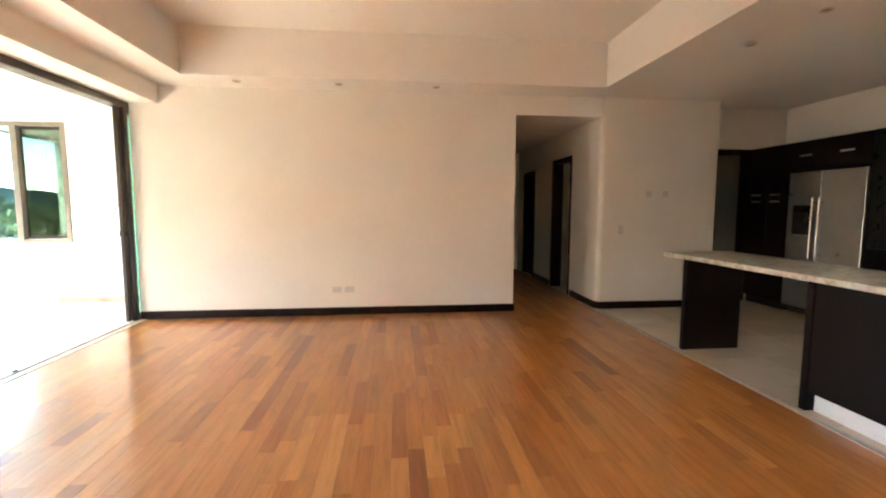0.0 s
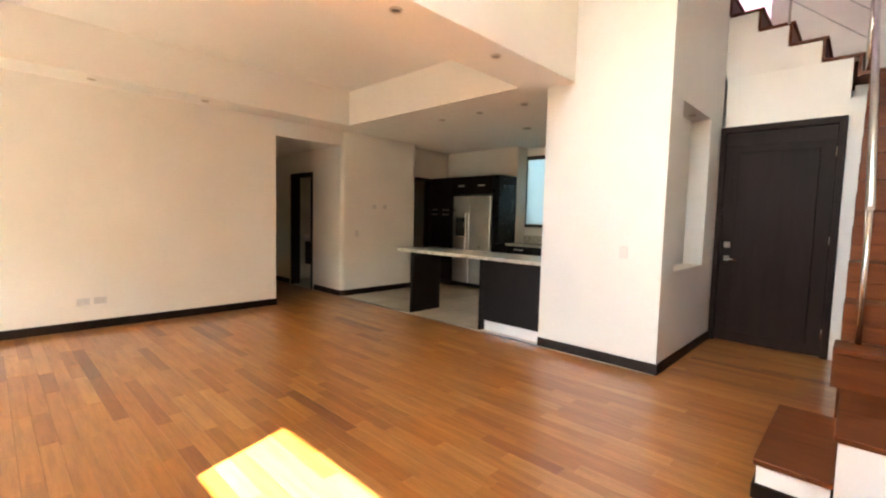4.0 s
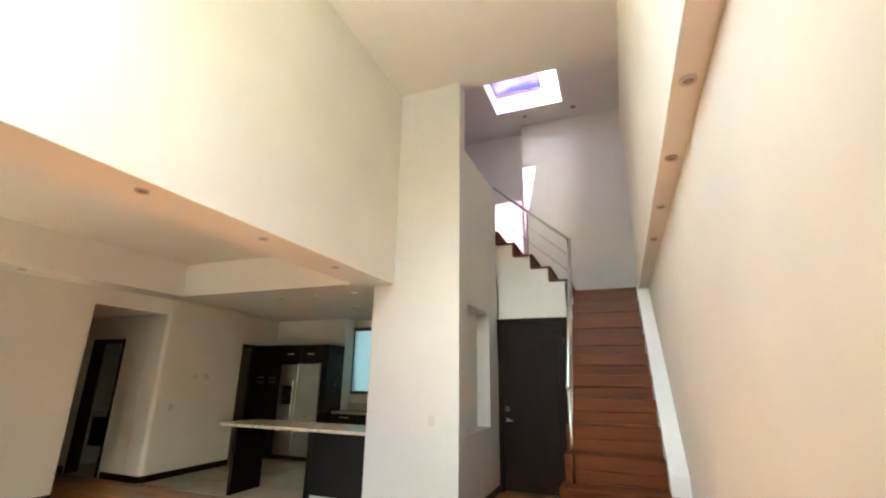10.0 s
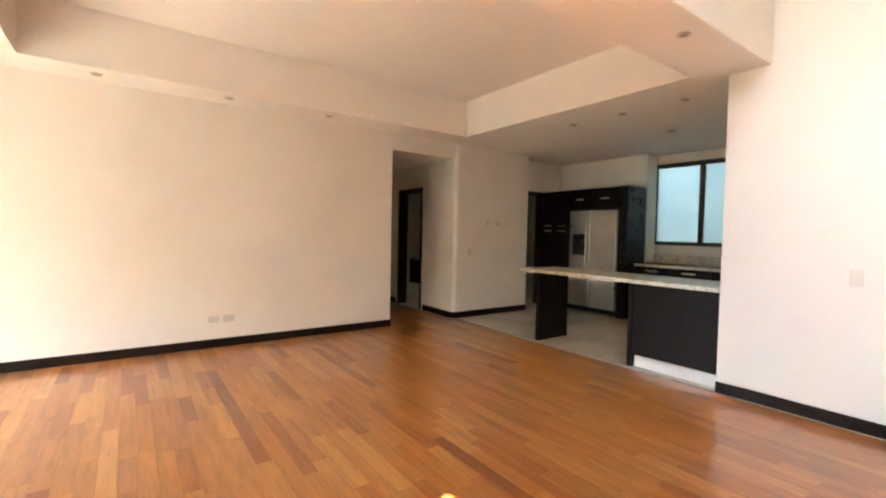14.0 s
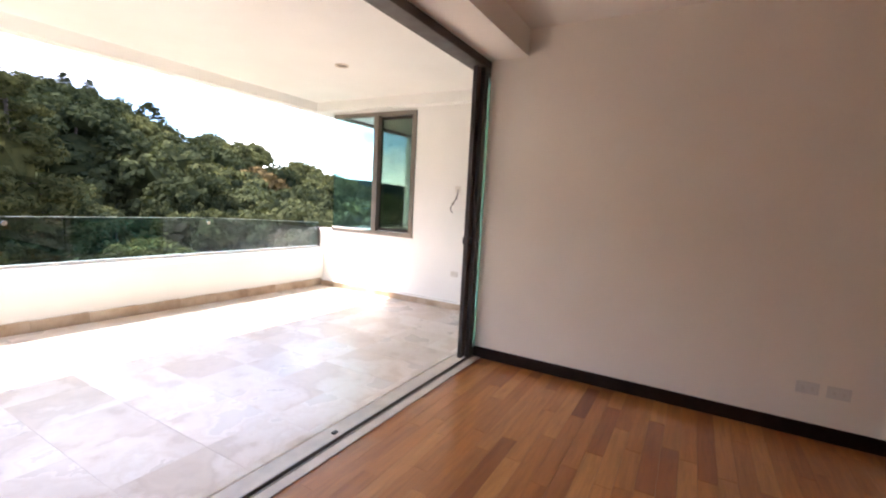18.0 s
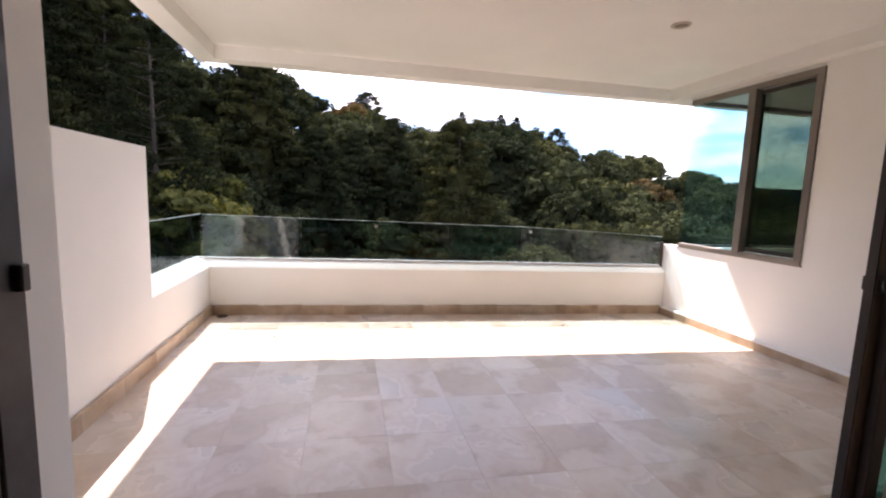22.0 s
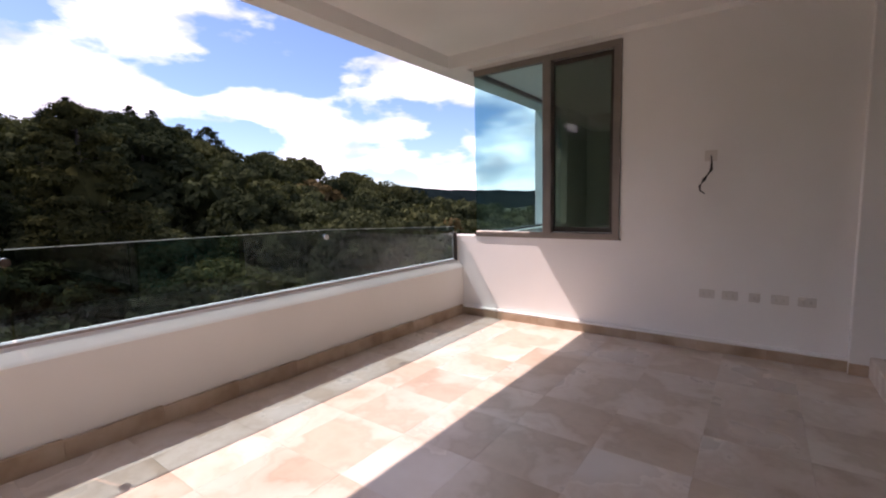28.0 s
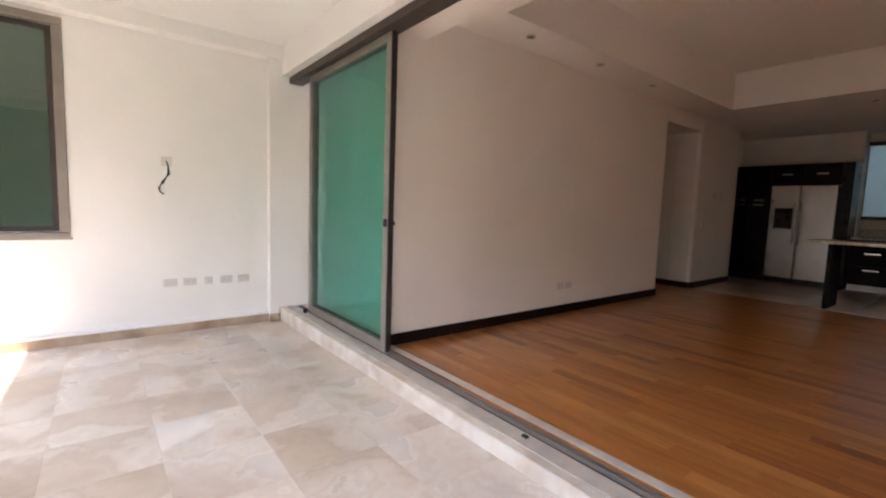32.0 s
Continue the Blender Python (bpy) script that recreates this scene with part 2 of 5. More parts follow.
TRAV_BASE = stone("travertine_skirting", [(0.25, (0.34, 0.24, 0.16)), (0.5, (0.5, 0.38, 0.27)), (0.75, (0.62, 0.5, 0.39))], 4.0, 0.5, 0.14)
KITCHEN_TILE = stone("kitchen_floor_tile", [(0.25, (0.40, 0.31, 0.22)), (0.55, (0.48, 0.39, 0.29)), (0.8, (0.54, 0.45, 0.35))], 1.6, 0.34, 0.06)
GROUT = plain("grout", (0.62, 0.55, 0.47), 0.9, vary=0.15, scale=8)
GRANITE = stone("beige_stone_counter", [(0.3, (0.42, 0.36, 0.25)), (0.5, (0.62, 0.57, 0.45)), (0.7, (0.72, 0.68, 0.57))], 30, 0.18, 0.05)
STEEL = plain("brushed_steel", (0.56, 0.55, 0.53), 0.32, 1.0, 0.08, 3, 0.03, 300)
STEEL_SIDE = plain("brushed_steel_handle", (0.7, 0.69, 0.67), 0.22, 1.0, 0.05, 6, 0.0)
BLACK = plain("black_plastic", (0.012, 0.012, 0.013), 0.3, vary=0.2)
FRAME_BROWN = plain("bronze_aluminium", (0.062, 0.047, 0.038), 0.42, 0.4, 0.12, 5, 0.02)
FRAME_DARK = plain("dark_rubber_seal", (0.02, 0.014, 0.013), 0.5, vary=0.15)
FRAME_GREY = plain("grey_bronze_aluminium", (0.255, 0.22, 0.19), 0.42, 0.5, 0.1, 5, 0.02)
SILL = plain("pale_anodised_sill", (0.56, 0.495, 0.425), 0.42, 0.15, 0.12, 9, 0.05)
TRACK = plain("aluminium_track", (0.42, 0.38, 0.35), 0.4, 0.7, 0.15, 12, 0.05)
PLATE = plain("switch_plate_plastic", (0.70, 0.665, 0.605), 0.4, vary=0.03)
SLOT = plain("socket_recess", (0.64, 0.6, 0.53), 0.5, vary=0.1)
CHROME = plain("satin_chrome", (0.75, 0.73, 0.7), 0.2, 1.0, 0.04, 8, 0.0)
LAMP_RING = plain("downlight_ring", (0.66, 0.58, 0.48), 0.4, 0.3, 0.08, 20, 0.0)
LAMP_DARK = plain("downlight_reflector", (0.24, 0.19, 0.15), 0.35, 0.5, 0.1, 20, 0.0)
WHITE_GLOSS = plain("white_laminate", (0.78, 0.77, 0.75), 0.3, vary=0.03)
GLASS_CLEAR = glass("rail_glass", (0.68, 0.79, 0.81), reflect=0.07)
GLASS_GREEN = glass("green_tinted_glass", (0.70, 0.885, 0.85))
GLASS_WINDOW = glass("blue_green_window_glass", (0.80, 0.92, 0.93), reflect=0.07)
GLASS_SKY = glass("skylight_glass", (0.39, 0.305, 0.395))
# dark tint stands in for the dim room behind the sash
GLASS_SASH = glass("darkened_sash_glass", (0.36, 0.39, 0.33), reflect=0.05)
GLASS_DARK = plain("dark_glossy_panel", (0.01, 0.01, 0.011), 0.3, vary=0.1, bump_strength=0.0)
GLASS_DARK.node_tree.nodes["Principled BSDF"].inputs["Specular IOR Level"].default_value = 0.22
WIRE = plain("cable_black", (0.02, 0.018, 0.017), 0.5, vary=0.2)
DRAIN = plain("drain_metal", (0.06, 0.05, 0.045), 0.5, 0.6, 0.3, 40)


def frosted(name):
    m, n, l, b = mat(name)
    b.inputs["Base Color"].default_value = (0.36, 0.52, 0.6, 1)
    b.inputs["Roughness"].default_value = 0.55
    b.inputs["Transmission Weight"].default_value = 0.6
    bump(n, l, b, noise_node(n, l, 220, 2), 0.3, 0.002)
    return m


FROSTED = frosted("frosted_glass")
# milky sheet for the part of the skylight that holds back the sun
SKY_PANE = plain("opal_skylight_sheet", (0.86, 0.8, 0.86), 0.6, vary=0.03)
SKY_PANE.node_tree.nodes["Principled BSDF"].inputs["Transmission Weight"].default_value = 0.75

def leaf_mat(name, low, high, glow):
    """Thin leaves: they scatter light back and let some of it through."""
    m, n, l, b = mat(name)
    n.remove(b)
    isl = n.new("ShaderNodeNewGeometry").outputs["Random Per Island"]
    rnd = n.new("ShaderNodeObjectInfo").outputs["Random"]
    col = ramp(n, l, isl, [(0.0, low), (1.0, high)])
    col = mix(n, l, "MULTIPLY", 1.0, col, ramp(n, l, rnd, [(0.0, (0.6, 0.66, 0.62)), (0.45, (0.92, 0.95, 0.9)), (0.8, (1.2, 1.15, 0.95)), (1.0, (1.6, 1.4, 1.05))]))
    # lit clumps and dark gaps imitated by noise multiplied into the leaf colour
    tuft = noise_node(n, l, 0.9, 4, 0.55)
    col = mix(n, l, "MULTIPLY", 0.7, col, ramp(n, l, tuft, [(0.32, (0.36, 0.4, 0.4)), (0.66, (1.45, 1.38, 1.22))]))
    back = n.new("ShaderNodeBsdfDiffuse")
    thin = n.new("ShaderNodeBsdfTranslucent")
    l.new(col, back.inputs["Color"])
    l.new(mix(n, l, "MULTIPLY", 1.0, col, (1.2, 1.25, 0.75)), thin.inputs["Color"])
    both = n.new("ShaderNodeMixShader")
    both.inputs[0].default_value = glow
    l.new(back.outputs[0], both.inputs[1])
    l.new(thin.outputs[0], both.inputs[2])
    l.new(both.outputs[0], n["Material Output"].inputs["Surface"])
    return m


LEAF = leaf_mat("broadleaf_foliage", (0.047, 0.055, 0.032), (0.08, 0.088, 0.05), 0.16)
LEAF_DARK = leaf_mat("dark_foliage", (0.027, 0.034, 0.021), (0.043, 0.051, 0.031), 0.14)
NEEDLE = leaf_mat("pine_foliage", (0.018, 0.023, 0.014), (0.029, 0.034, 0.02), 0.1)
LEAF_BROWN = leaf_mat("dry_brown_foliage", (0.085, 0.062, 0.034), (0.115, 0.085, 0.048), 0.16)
# sunlight on the yellow-green leaves is put into this brighter colour
LEAF_SUNLIT = leaf_mat("sunlit_yellow_green_foliage", (0.08, 0.088, 0.038), (0.125, 0.128, 0.055), 0.3)
BARK = plain("bark", (0.034, 0.026, 0.021), 0.9, vary=0.4, scale=4, bump_strength=0.6, bump_scale=12)
SOIL = plain("hillside_undergrowth", (0.035, 0.045, 0.018), 0.95, vary=0.5, scale=0.6, bump_strength=0.5, bump_scale=3)
# shade among the trees and blue haze are put into this dark colour
FAR_HILL = plain("far_ridge_woods_shaded", (0.009, 0.0155, 0.0165), 1.0, vary=0.4, scale=0.05, bump_strength=0.4, bump_scale=0.4)
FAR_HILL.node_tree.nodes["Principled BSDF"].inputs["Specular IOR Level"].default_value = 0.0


# ---- mesh helpers ----
def box(bm, x0, x1, y0, y1, z0, z1):
    v = [bm.verts.new(p) for p in ((x0, y0, z0), (x1, y0, z0), (x1, y1, z0), (x0, y1, z0), (x0, y0, z1), (x1, y0, z1), (x1, y1, z1), (x0, y1, z1))]
    for f in ((3, 2, 1, 0), (4, 5, 6, 7), (0, 1, 5, 4), (1, 2, 6, 5), (2, 3, 7, 6), (3, 0, 4, 7)):
        bm.faces.new([v[k] for k in f])
    return bm


def solid(*corners, bevel=0.0, segments=1):
    """One bmesh of boxes (x0, x1, y0, y1, z0, z1), with softened edges."""
    bm = bmesh.new()
    for c in corners:
        box(bm, *c)
    if bevel:
        bmesh.ops.bevel(bm, geom=bm.edges[:], offset=bevel, segments=segments, affect="EDGES", profile=0.5)
    return bm


def prism(points, axis, a, b, bevel=0.0):
    """A flat outline in the two other axes, drawn out from a to b along axis ('x', 'y' or 'z')."""
    bm = bmesh.new()
    def at(p, d):
        return {"x": (d, p[0], p[1]), "y": (p[0], d, p[1]), "z": (p[0], p[1], d)}[axis]
    lo = [bm.verts.new(at(p, a)) for p in points]
    hi = [bm.verts.new(at(p, b)) for p in points]
    bm.faces.new(lo)
    bm.faces.new(hi)
    for k in range(len(points)):
        bm.faces.new((lo[k], lo[(k + 1) % len(points)], hi[(k + 1) % len(points)], hi[k]))
    bmesh.ops.recalc_face_normals(bm, faces=bm.faces[:])
    if bevel:
        bmesh.ops.bevel(bm, geom=bm.edges[:], offset=bevel, segments=1, affect="EDGES")
    return bm


def tube(path, radius, sides=10):
    bm = bmesh.new()
    pts = [Vector(p) for p in path]
    rings = []
    for k, p in enumerate(pts):
        d = (pts[min(k + 1, len(pts) - 1)] - pts[max(k - 1, 0)]).normalized()
        up = Vector((0, 0, 1)) if abs(d.z) < 0.9 else Vector((1, 0, 0))
        u = d.cross(up).normalized()
        v = d.cross(u)
        r = radius[k] if isinstance(radius, (list, tuple)) else radius
        rings.append([bm.verts.new(p + r * (math.cos(a) * u + math.sin(a) * v)) for a in (2 * math.pi * j / sides for j in range(sides))])
    for r0, r1 in zip(rings, rings[1:]):
        for j in range(sides):
            bm.faces.new((r0[j], r0[(j + 1) % sides], r1[(j + 1) % sides], r1[j])).smooth = True
    bm.faces.new(rings[0])
    bm.faces.new(rings[-1])
    bmesh.ops.recalc_face_normals(bm, faces=bm.faces[:])
    return bm


def lathe(profile, place, sides=20):
    """Rings of (radius, height) about a standing axis at place."""
    bm = bmesh.new()
    rings = [[bm.verts.new((place[0] + r * math.cos(2 * math.pi * j / sides), place[1] + r * math.sin(2 * math.pi * j / sides), place[2] + z)) for j in range(sides)] for r, z in profile]
    for r0, r1 in zip(rings, rings[1:]):
        for j in range(sides):
            bm.faces.new((r0[j], r0[(j + 1) % sides], r1[(j + 1) % sides], r1[j])).smooth = True
    bm.faces.new(rings[0])
    bm.faces.new(rings[-1])
    bmesh.ops.recalc_face_normals(bm, faces=bm.faces[:])
    return bm


def mesh_of(name, bm, material):
    me = bpy.data.meshes.new(name)
    bm.to_mesh(me)
    bm.free()
    me.materials.append(material)
    return me


def part(name, bm, material, parent=None, label=""):
    ob = new(name, mesh_of(name, bm, material))
    if parent is not None:
        ob.parent = parent
        ob.matrix_parent_inverse = parent.matrix_basis.inverted()
    return tagged(ob, label)


def thing(name, place, label, category, group="", kind=""):
    ob = new(name)
    ob.empty_display_size = 0.1
    ob.location = place
    ob.matrix_basis = Matrix.Translation(place)
    return tagged(ob, label, category, group, kind)


def structure(name, bm, material, label, category):
    return tagged(part(name, bm, material), label, category, "", "structure")


# ---- structure: living room, hall, kitchen ----
def corner_arc(cx, cy, r, a0, a1, steps=6):
    return [(cx + r * math.cos(radians(a0 + (a1 - a0) * k / steps)), cy + r * math.sin(radians(a0 + (a1 - a0) * k / steps))) for k in range(steps + 1)]


structure("wall_north", solid((-3.196, 1.297, 5.385, 5.55, -0.3, 3.4), (1.297, 2.41, 5.385, 5.55, 2.47, 3.4)), WALL,
          "cream painted living room wall beside the hallway opening", "wall")
structure("wall_hall_corner", prism(corner_arc(2.47, 5.445, 0.06, 180, 270) + [(4.014, 5.385), (4.014, 5.73), (2.41, 5.73)], "z", -0.3, 2.9), WALL,
          "cream painted wall with a rounded corner between hallway and kitchen", "wall")
structure("wall_hall_west", solid((1.12, 1.297, 5.552, 9.3, -0.3, 2.6)), WALL, "cream hallway wall", "wall")
structure("wall_hall_east", solid((2.41, 2.55, 5.732, 6.30, -0.3, 2.6), (2.41, 2.55, 7.10, 8.05, -0.3, 2.6), (2.41, 2.55, 8.75, 9.3, -0.3, 2.6),
          (2.41, 2.55, 6.30, 7.10, 2.10, 2.6), (2.41, 2.55, 8.05, 8.75, 2.02, 2.6)), WALL, "cream hallway wall with two door openings", "wall")
structure("wall_hall_end", solid((1.297, 2.41, 9.16, 9.3, -0.3, 2.6)), WALL, "cream wall closing the hallway", "wall")
structure("ceiling_hall", solid((1.12, 2.55, 5.552, 9.3, 2.474, 2.6)), CEIL, "plain hallway ceiling", "ceiling")

structure("wall_kitchen_north", solid((4.014, 4.08, 5.73, 5.86, -0.3, 2.75), (4.80, 5.8, 5.73, 5.86, -0.3, 2.75), (4.08, 4.80, 5.73, 5.86, 2.12, 2.75)), WALL,
          "cream kitchen wall with a service doorway", "wall")
structure("wall_behind_refrigerator", solid((5.30, 5.618, 3.94, 5.728, -0.3, 2.704)), WALL, "cream wall stepping forward behind the refrigerator", "wall")
# unseen wall, added to throw light back onto the frosted kitchen panes
structure("light_well_wall", solid((7.0, 7.2, 0.4, 6.0, -1.0, 4.5)), WALL_WHITE, "unseen white wall added to brighten the kitchen window", "wall")
# unseen upper storey mass, added to keep the sun off the wall outside
structure("upper_storey_walls", solid((-3.2, 5.8, 2.76, 5.86, 3.36, 6.9)), WALL_WHITE, "unseen upper storey block added to shade the wall outside the kitchen", "wall")
structure("wall_kitchen_east", solid((5.62, 5.8, 0.4, 2.45, -0.3, 2.75), (5.62, 5.8, 4.0, 5.73, -0.3, 2.75), (5.62, 5.8, 2.45, 4.0, -0.3, 1.2), (5.62, 5.8, 2.45, 4.0, 2.55, 2.75)),
          WALL, "cream kitchen wall with a frosted window", "wall")
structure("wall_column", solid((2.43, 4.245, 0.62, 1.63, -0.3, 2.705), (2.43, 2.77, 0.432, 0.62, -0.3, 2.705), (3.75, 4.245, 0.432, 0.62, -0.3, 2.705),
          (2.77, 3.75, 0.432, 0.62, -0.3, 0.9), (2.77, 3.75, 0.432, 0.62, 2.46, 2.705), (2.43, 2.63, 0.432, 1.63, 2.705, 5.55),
          (2.63, 4.245, 0.432, 0.58, 2.705, 4.6), (2.63, 4.245, 0.58, 1.63, 2.705, 3.9)), COLUMN_DIMMED,
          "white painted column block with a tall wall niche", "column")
structure("wall_kitchen_south", solid((4.245, 5.62, 0.62, 1.63, -0.3, 2.705)), WALL, "cream wall behind the kitchen", "wall")
structure("wall_entrance", solid((4.245, 4.42, 0.40, 0.437, -0.3, 3.0), (4.245, 4.42, -1.9, -0.637, -0.3, 2.6), (4.245, 4.42, -0.637, 0.437, 2.44, 2.99)), WALL_WHITE,
          "white wall around the entrance door under the stairs", "wall")
structure("wall_south", solid((-3.4, 5.9, -1.95, -1.77, -0.3, 6.9), (-2.748, 4.1, -1.772, -1.645, 2.75, 5.418), bevel=0.004), WALL,
          "tall cream wall with a recessed ledge above head height", "wall")
structure("wall_west", solid((-3.4, -2.75, -1.765, 2.18, -0.3, 2.98), (-3.4, -2.75, -1.765, -1.545, 2.98, 4.93), (-3.4, -2.75, 0.966, 1.328, 2.98, 4.93),
          (-3.4, -2.75, -1.765, 1.328, 4.93, 6.0), (-3.4, -3.2, 2.18, 5.383, 2.704, 3.4), (-3.4, -2.75, 1.328, 2.18, 2.98, 3.4)), WALL_WHITE,
          "white wall with a high clerestory opening beside the sliding doors", "wall")
structure("wall_upper_north", solid((-2.75, 2.43, 1.33, 1.5, 2.707, 5.55), (-3.4, -2.75, 1.33, 1.5, 3.4, 5.55)), WALL, "cream upper wall of the double height space", "wall")
structure("ceiling_low", solid((-3.2, -2.42, 2.182, 5.385, 2.705, 3.35), (-2.748, -2.42, 1.336, 2.182, 2.705, 3.35), (2.235, 5.8, 1.632, 5.73, 2.705, 3.35), (2.235, 2.428, 1.336, 1.632, 2.705, 3.35),
          (-2.42, 2.235, 1.336, 1.85, 2.705, 3.35), (-2.42, 2.235, 4.926, 5.385, 2.705, 3.35), (-2.42, 2.235, 1.85, 4.926, 3.204, 3.35),
          (-3.198, -2.88, 2.182, 5.383, 2.5, 2.705)), CEIL,
          "cream plaster ceiling with a recessed tray over the living room", "ceiling")
structure("ceiling_void", solid((-2.75, 2.43, -1.768, 1.33, 5.55, 5.75), (2.43, 2.6, -1.77, 3.2, 5.552, 6.9)), CEIL, "high plaster ceiling of the double height space", "ceiling")
structure("ceiling_stairwell", solid((2.6, 3.92, -1.77, 3.2, 6.72, 6.9), (5.1, 6.2, -1.77, 3.2, 6.72, 6.9), (3.92, 5.1, -1.77, -0.73, 6.72, 6.9), (3.92, 5.1, 0.57, 3.2, 6.72, 6.9),
          (3.86, 3.92, -0.79, 0.63, 6.9, 7.1), (5.1, 5.16, -0.79, 0.63, 6.9, 7.1), (3.92, 5.1, -0.79, -0.73, 6.9, 7.1), (3.92, 5.1, 0.57, 0.63, 6.9, 7.1)), WALL_WHITE,
          "white stairwell ceiling with a skylight shaft", "ceiling")
structure("wall_stair_east", solid((5.7, 6.2, -1.77, 0.21, -0.3, 6.72), (5.7, 5.9, 0.21, 0.62, -0.3, 3.72)), WALL_WHITE, "tall white wall behind the stair landing", "wall")
structure("wall_stair_recess", solid((6.05, 6.2, 0.21, 2.6, 2.76, 6.72)), WALL_WHITE, "white wall set back at the head of the stairs", "wall")
structure("wall_upper_hall", solid((2.6, 6.2, 2.6, 2.75, 3.9, 6.72), (2.43, 2.6, 1.63, 2.75, 3.4, 6.72)), WALL_WHITE, "white upper hallway wall", "wall")
structure("floor_upper_hall", solid((2.6, 6.05, 1.63, 2.6, 3.75, 3.9), (4.25, 6.05, 0.45, 1.63, 3.75, 3.9)), STAIR_WOOD, "dark wooden upper hallway floor", "floor")
structure("floor_slab", solid((-3.2, 5.8, -1.9, 9.3, -0.3, -0.016)), GROUT, "concrete floor slab under the wooden boards", "floor")
structure("bathroom_shell", solid((4.0, 4.1, 5.9, 8.0, -0.3, 2.6), (2.55, 4.0, 7.75, 7.9, -0.3, 2.6), (2.55, 4.1, 5.73, 7.9, 2.45, 2.6)), WALL, "beige bathroom walls seen through the hall door", "wall")
structure("bedroom_shell", solid((2.55, 4.0, 9.0, 9.3, -0.3, 2.6), (3.9, 4.1, 7.9, 9.3, -0.3, 2.6), (2.55, 4.1, 7.9, 9.3, 2.45, 2.6)), WALL, "dim room walls behind the far hall door", "wall")
structure("service_room_shell", solid((4.1, 5.8, 7.6, 7.75, -0.3, 2.6), (5.62, 5.8, 5.86, 7.6, -0.3, 2.6), (4.1, 5.8, 5.86, 7.75, 2.45, 2.6)), WALL, "pale service room walls behind the kitchen", "wall")


def baseboard(name, x0, x1, y0, y1, h=0.095):
    structure(name, solid((x0, x1, y0, y1, 0.0, h), bevel=0.003), BASE_DARK, "dark stained wooden baseboard", "baseboard")


BT = 0.018
baseboard("baseboard_north", -3.196, 1.297, 5.385 - BT, 5.383)
baseboard("baseboard_hall_corner", 2.471, 4.014, 5.385 - BT, 5.383)
baseboard("baseboard_hall_east", 2.41 - BT, 2.408, 5.446, 6.24)
structure("baseboard_round_corner", prism(corner_arc(2.47, 5.445, 0.062, 180, 270) + corner_arc(2.47, 5.445, 0.06 + BT, 270, 180), "z", 0.0, 0.095), BASE_DARK, "dark stained baseboard bent round the corner", "baseboard")
baseboard("baseboard_hall_east_far", 2.41 - BT, 2.408, 7.16, 8.0)
baseboard("baseboard_hall_west", 1.299, 1.297 + BT, 5.385, 9.15)
baseboard("baseboard_column", 2.43 - BT, 2.428, 0.432 - BT, 1.63)
baseboard("baseboard_niche_wall", 2.43, 4.225, 0.432 - BT, 0.43)
baseboard("baseboard_south", -2.73, 1.0, -1.768, -1.77 + BT)
baseboard("baseboard_west", -2.748, -2.75 + BT, -1.75, 2.18)
baseboard("baseboard_jamb", -3.26, -2.75, 2.182, 2.18 + BT)

# ---- terrace structure ----
TZ = -0.12


def terrace_z(y):
    """The terrace floor falls gently to the north."""
    return -0.068 - 0.0185 * (y - 1.66)


CURB_STONE = stone("pale_travertine_curb", [(0.3, (0.6, 0.5, 0.4)), (0.5, (0.74, 0.66, 0.56)), (0.7, (0.8, 0.74, 0.66))], 5.0, 0.45, 0.1)
structure("terrace_slab", prism([(1.4, -0.5), (7.6, -0.5), (7.6, terrace_z(7.6) - 0.014), (1.4, terrace_z(1.4) - 0.014)], "x", -7.3, -3.3), GROUT, "mortar bed of the terrace floor", "floor")
FALL = 0.013


def parapet_mesh(x0, x1, y0, y1):
    """A low wall with a coping that slopes inwards; its top falls to the north with the floor."""
    bm = bmesh.new()
    ends = []
    for y in (y0, y1):
        d = FALL * (y - 1.66)
        ends.append([bm.verts.new((x, y, z)) for x, z in ((x0, -3.2), (x1, -3.2), (x1, 0.458 - d), (x1 - 0.014, 0.474 - d), (x1 - 0.085, 0.54 - d), (x0, 0.546 - d))])
    for k in range(6):
        bm.faces.new((ends[0][k], ends[0][(k + 1) % 6], ends[1][(k + 1) % 6], ends[1][k]))
    bm.faces.new(ends[0])
    bm.faces.new(ends[1])
    bmesh.ops.recalc_face_normals(bm, faces=bm.faces[:])
    return bm


structure("terrace_parapet", parapet_mesh(-7.2, -7.0, 1.46, 7.4), WALL_WHITE, "low white plastered terrace parapet with a sloped coping", "parapet")
structure("terrace_privacy_wall", prism([(-7.06, -3.2), (-3.402, -3.2), (-3.402, 1.597), (-5.585, 1.597), (-5.585, 0.458), (-7.06, 0.458)], "y", 1.46, 1.66), WALL_WHITE, "white plastered terrace wall stepping down to parapet height", "wall")
structure("terrace_low_coping", prism([(1.46, 0.456), (1.6598, 0.456), (1.646, 0.474), (1.575, 0.54), (1.46, 0.546)], "x", -7.06, -5.587), WALL_WHITE,
          "sloped white coping of the low wall beside the privacy wall", "trim")
structure("terrace_jamb_wall", solid((-3.59, -3.404, 1.664, 2.18, -0.3, 2.788), bevel=0.004), WALL_WHITE, "white wall end beside the sliding door opening", "wall")
structure("terrace_wall_north", solid((-7.15, -6.83, 7.345, 7.53, -3.2, 0.765), (-6.83, -5.22, 7.345, 7.53, -3.2, 0.775), (-5.22, -3.3, 7.345, 7.53, -3.2, 3.3),
          (-6.83, -5.22, 7.345, 7.53, 2.612, 3.3)), WALL_WHITE,
          "white plastered terrace wall with a corner window", "wall")
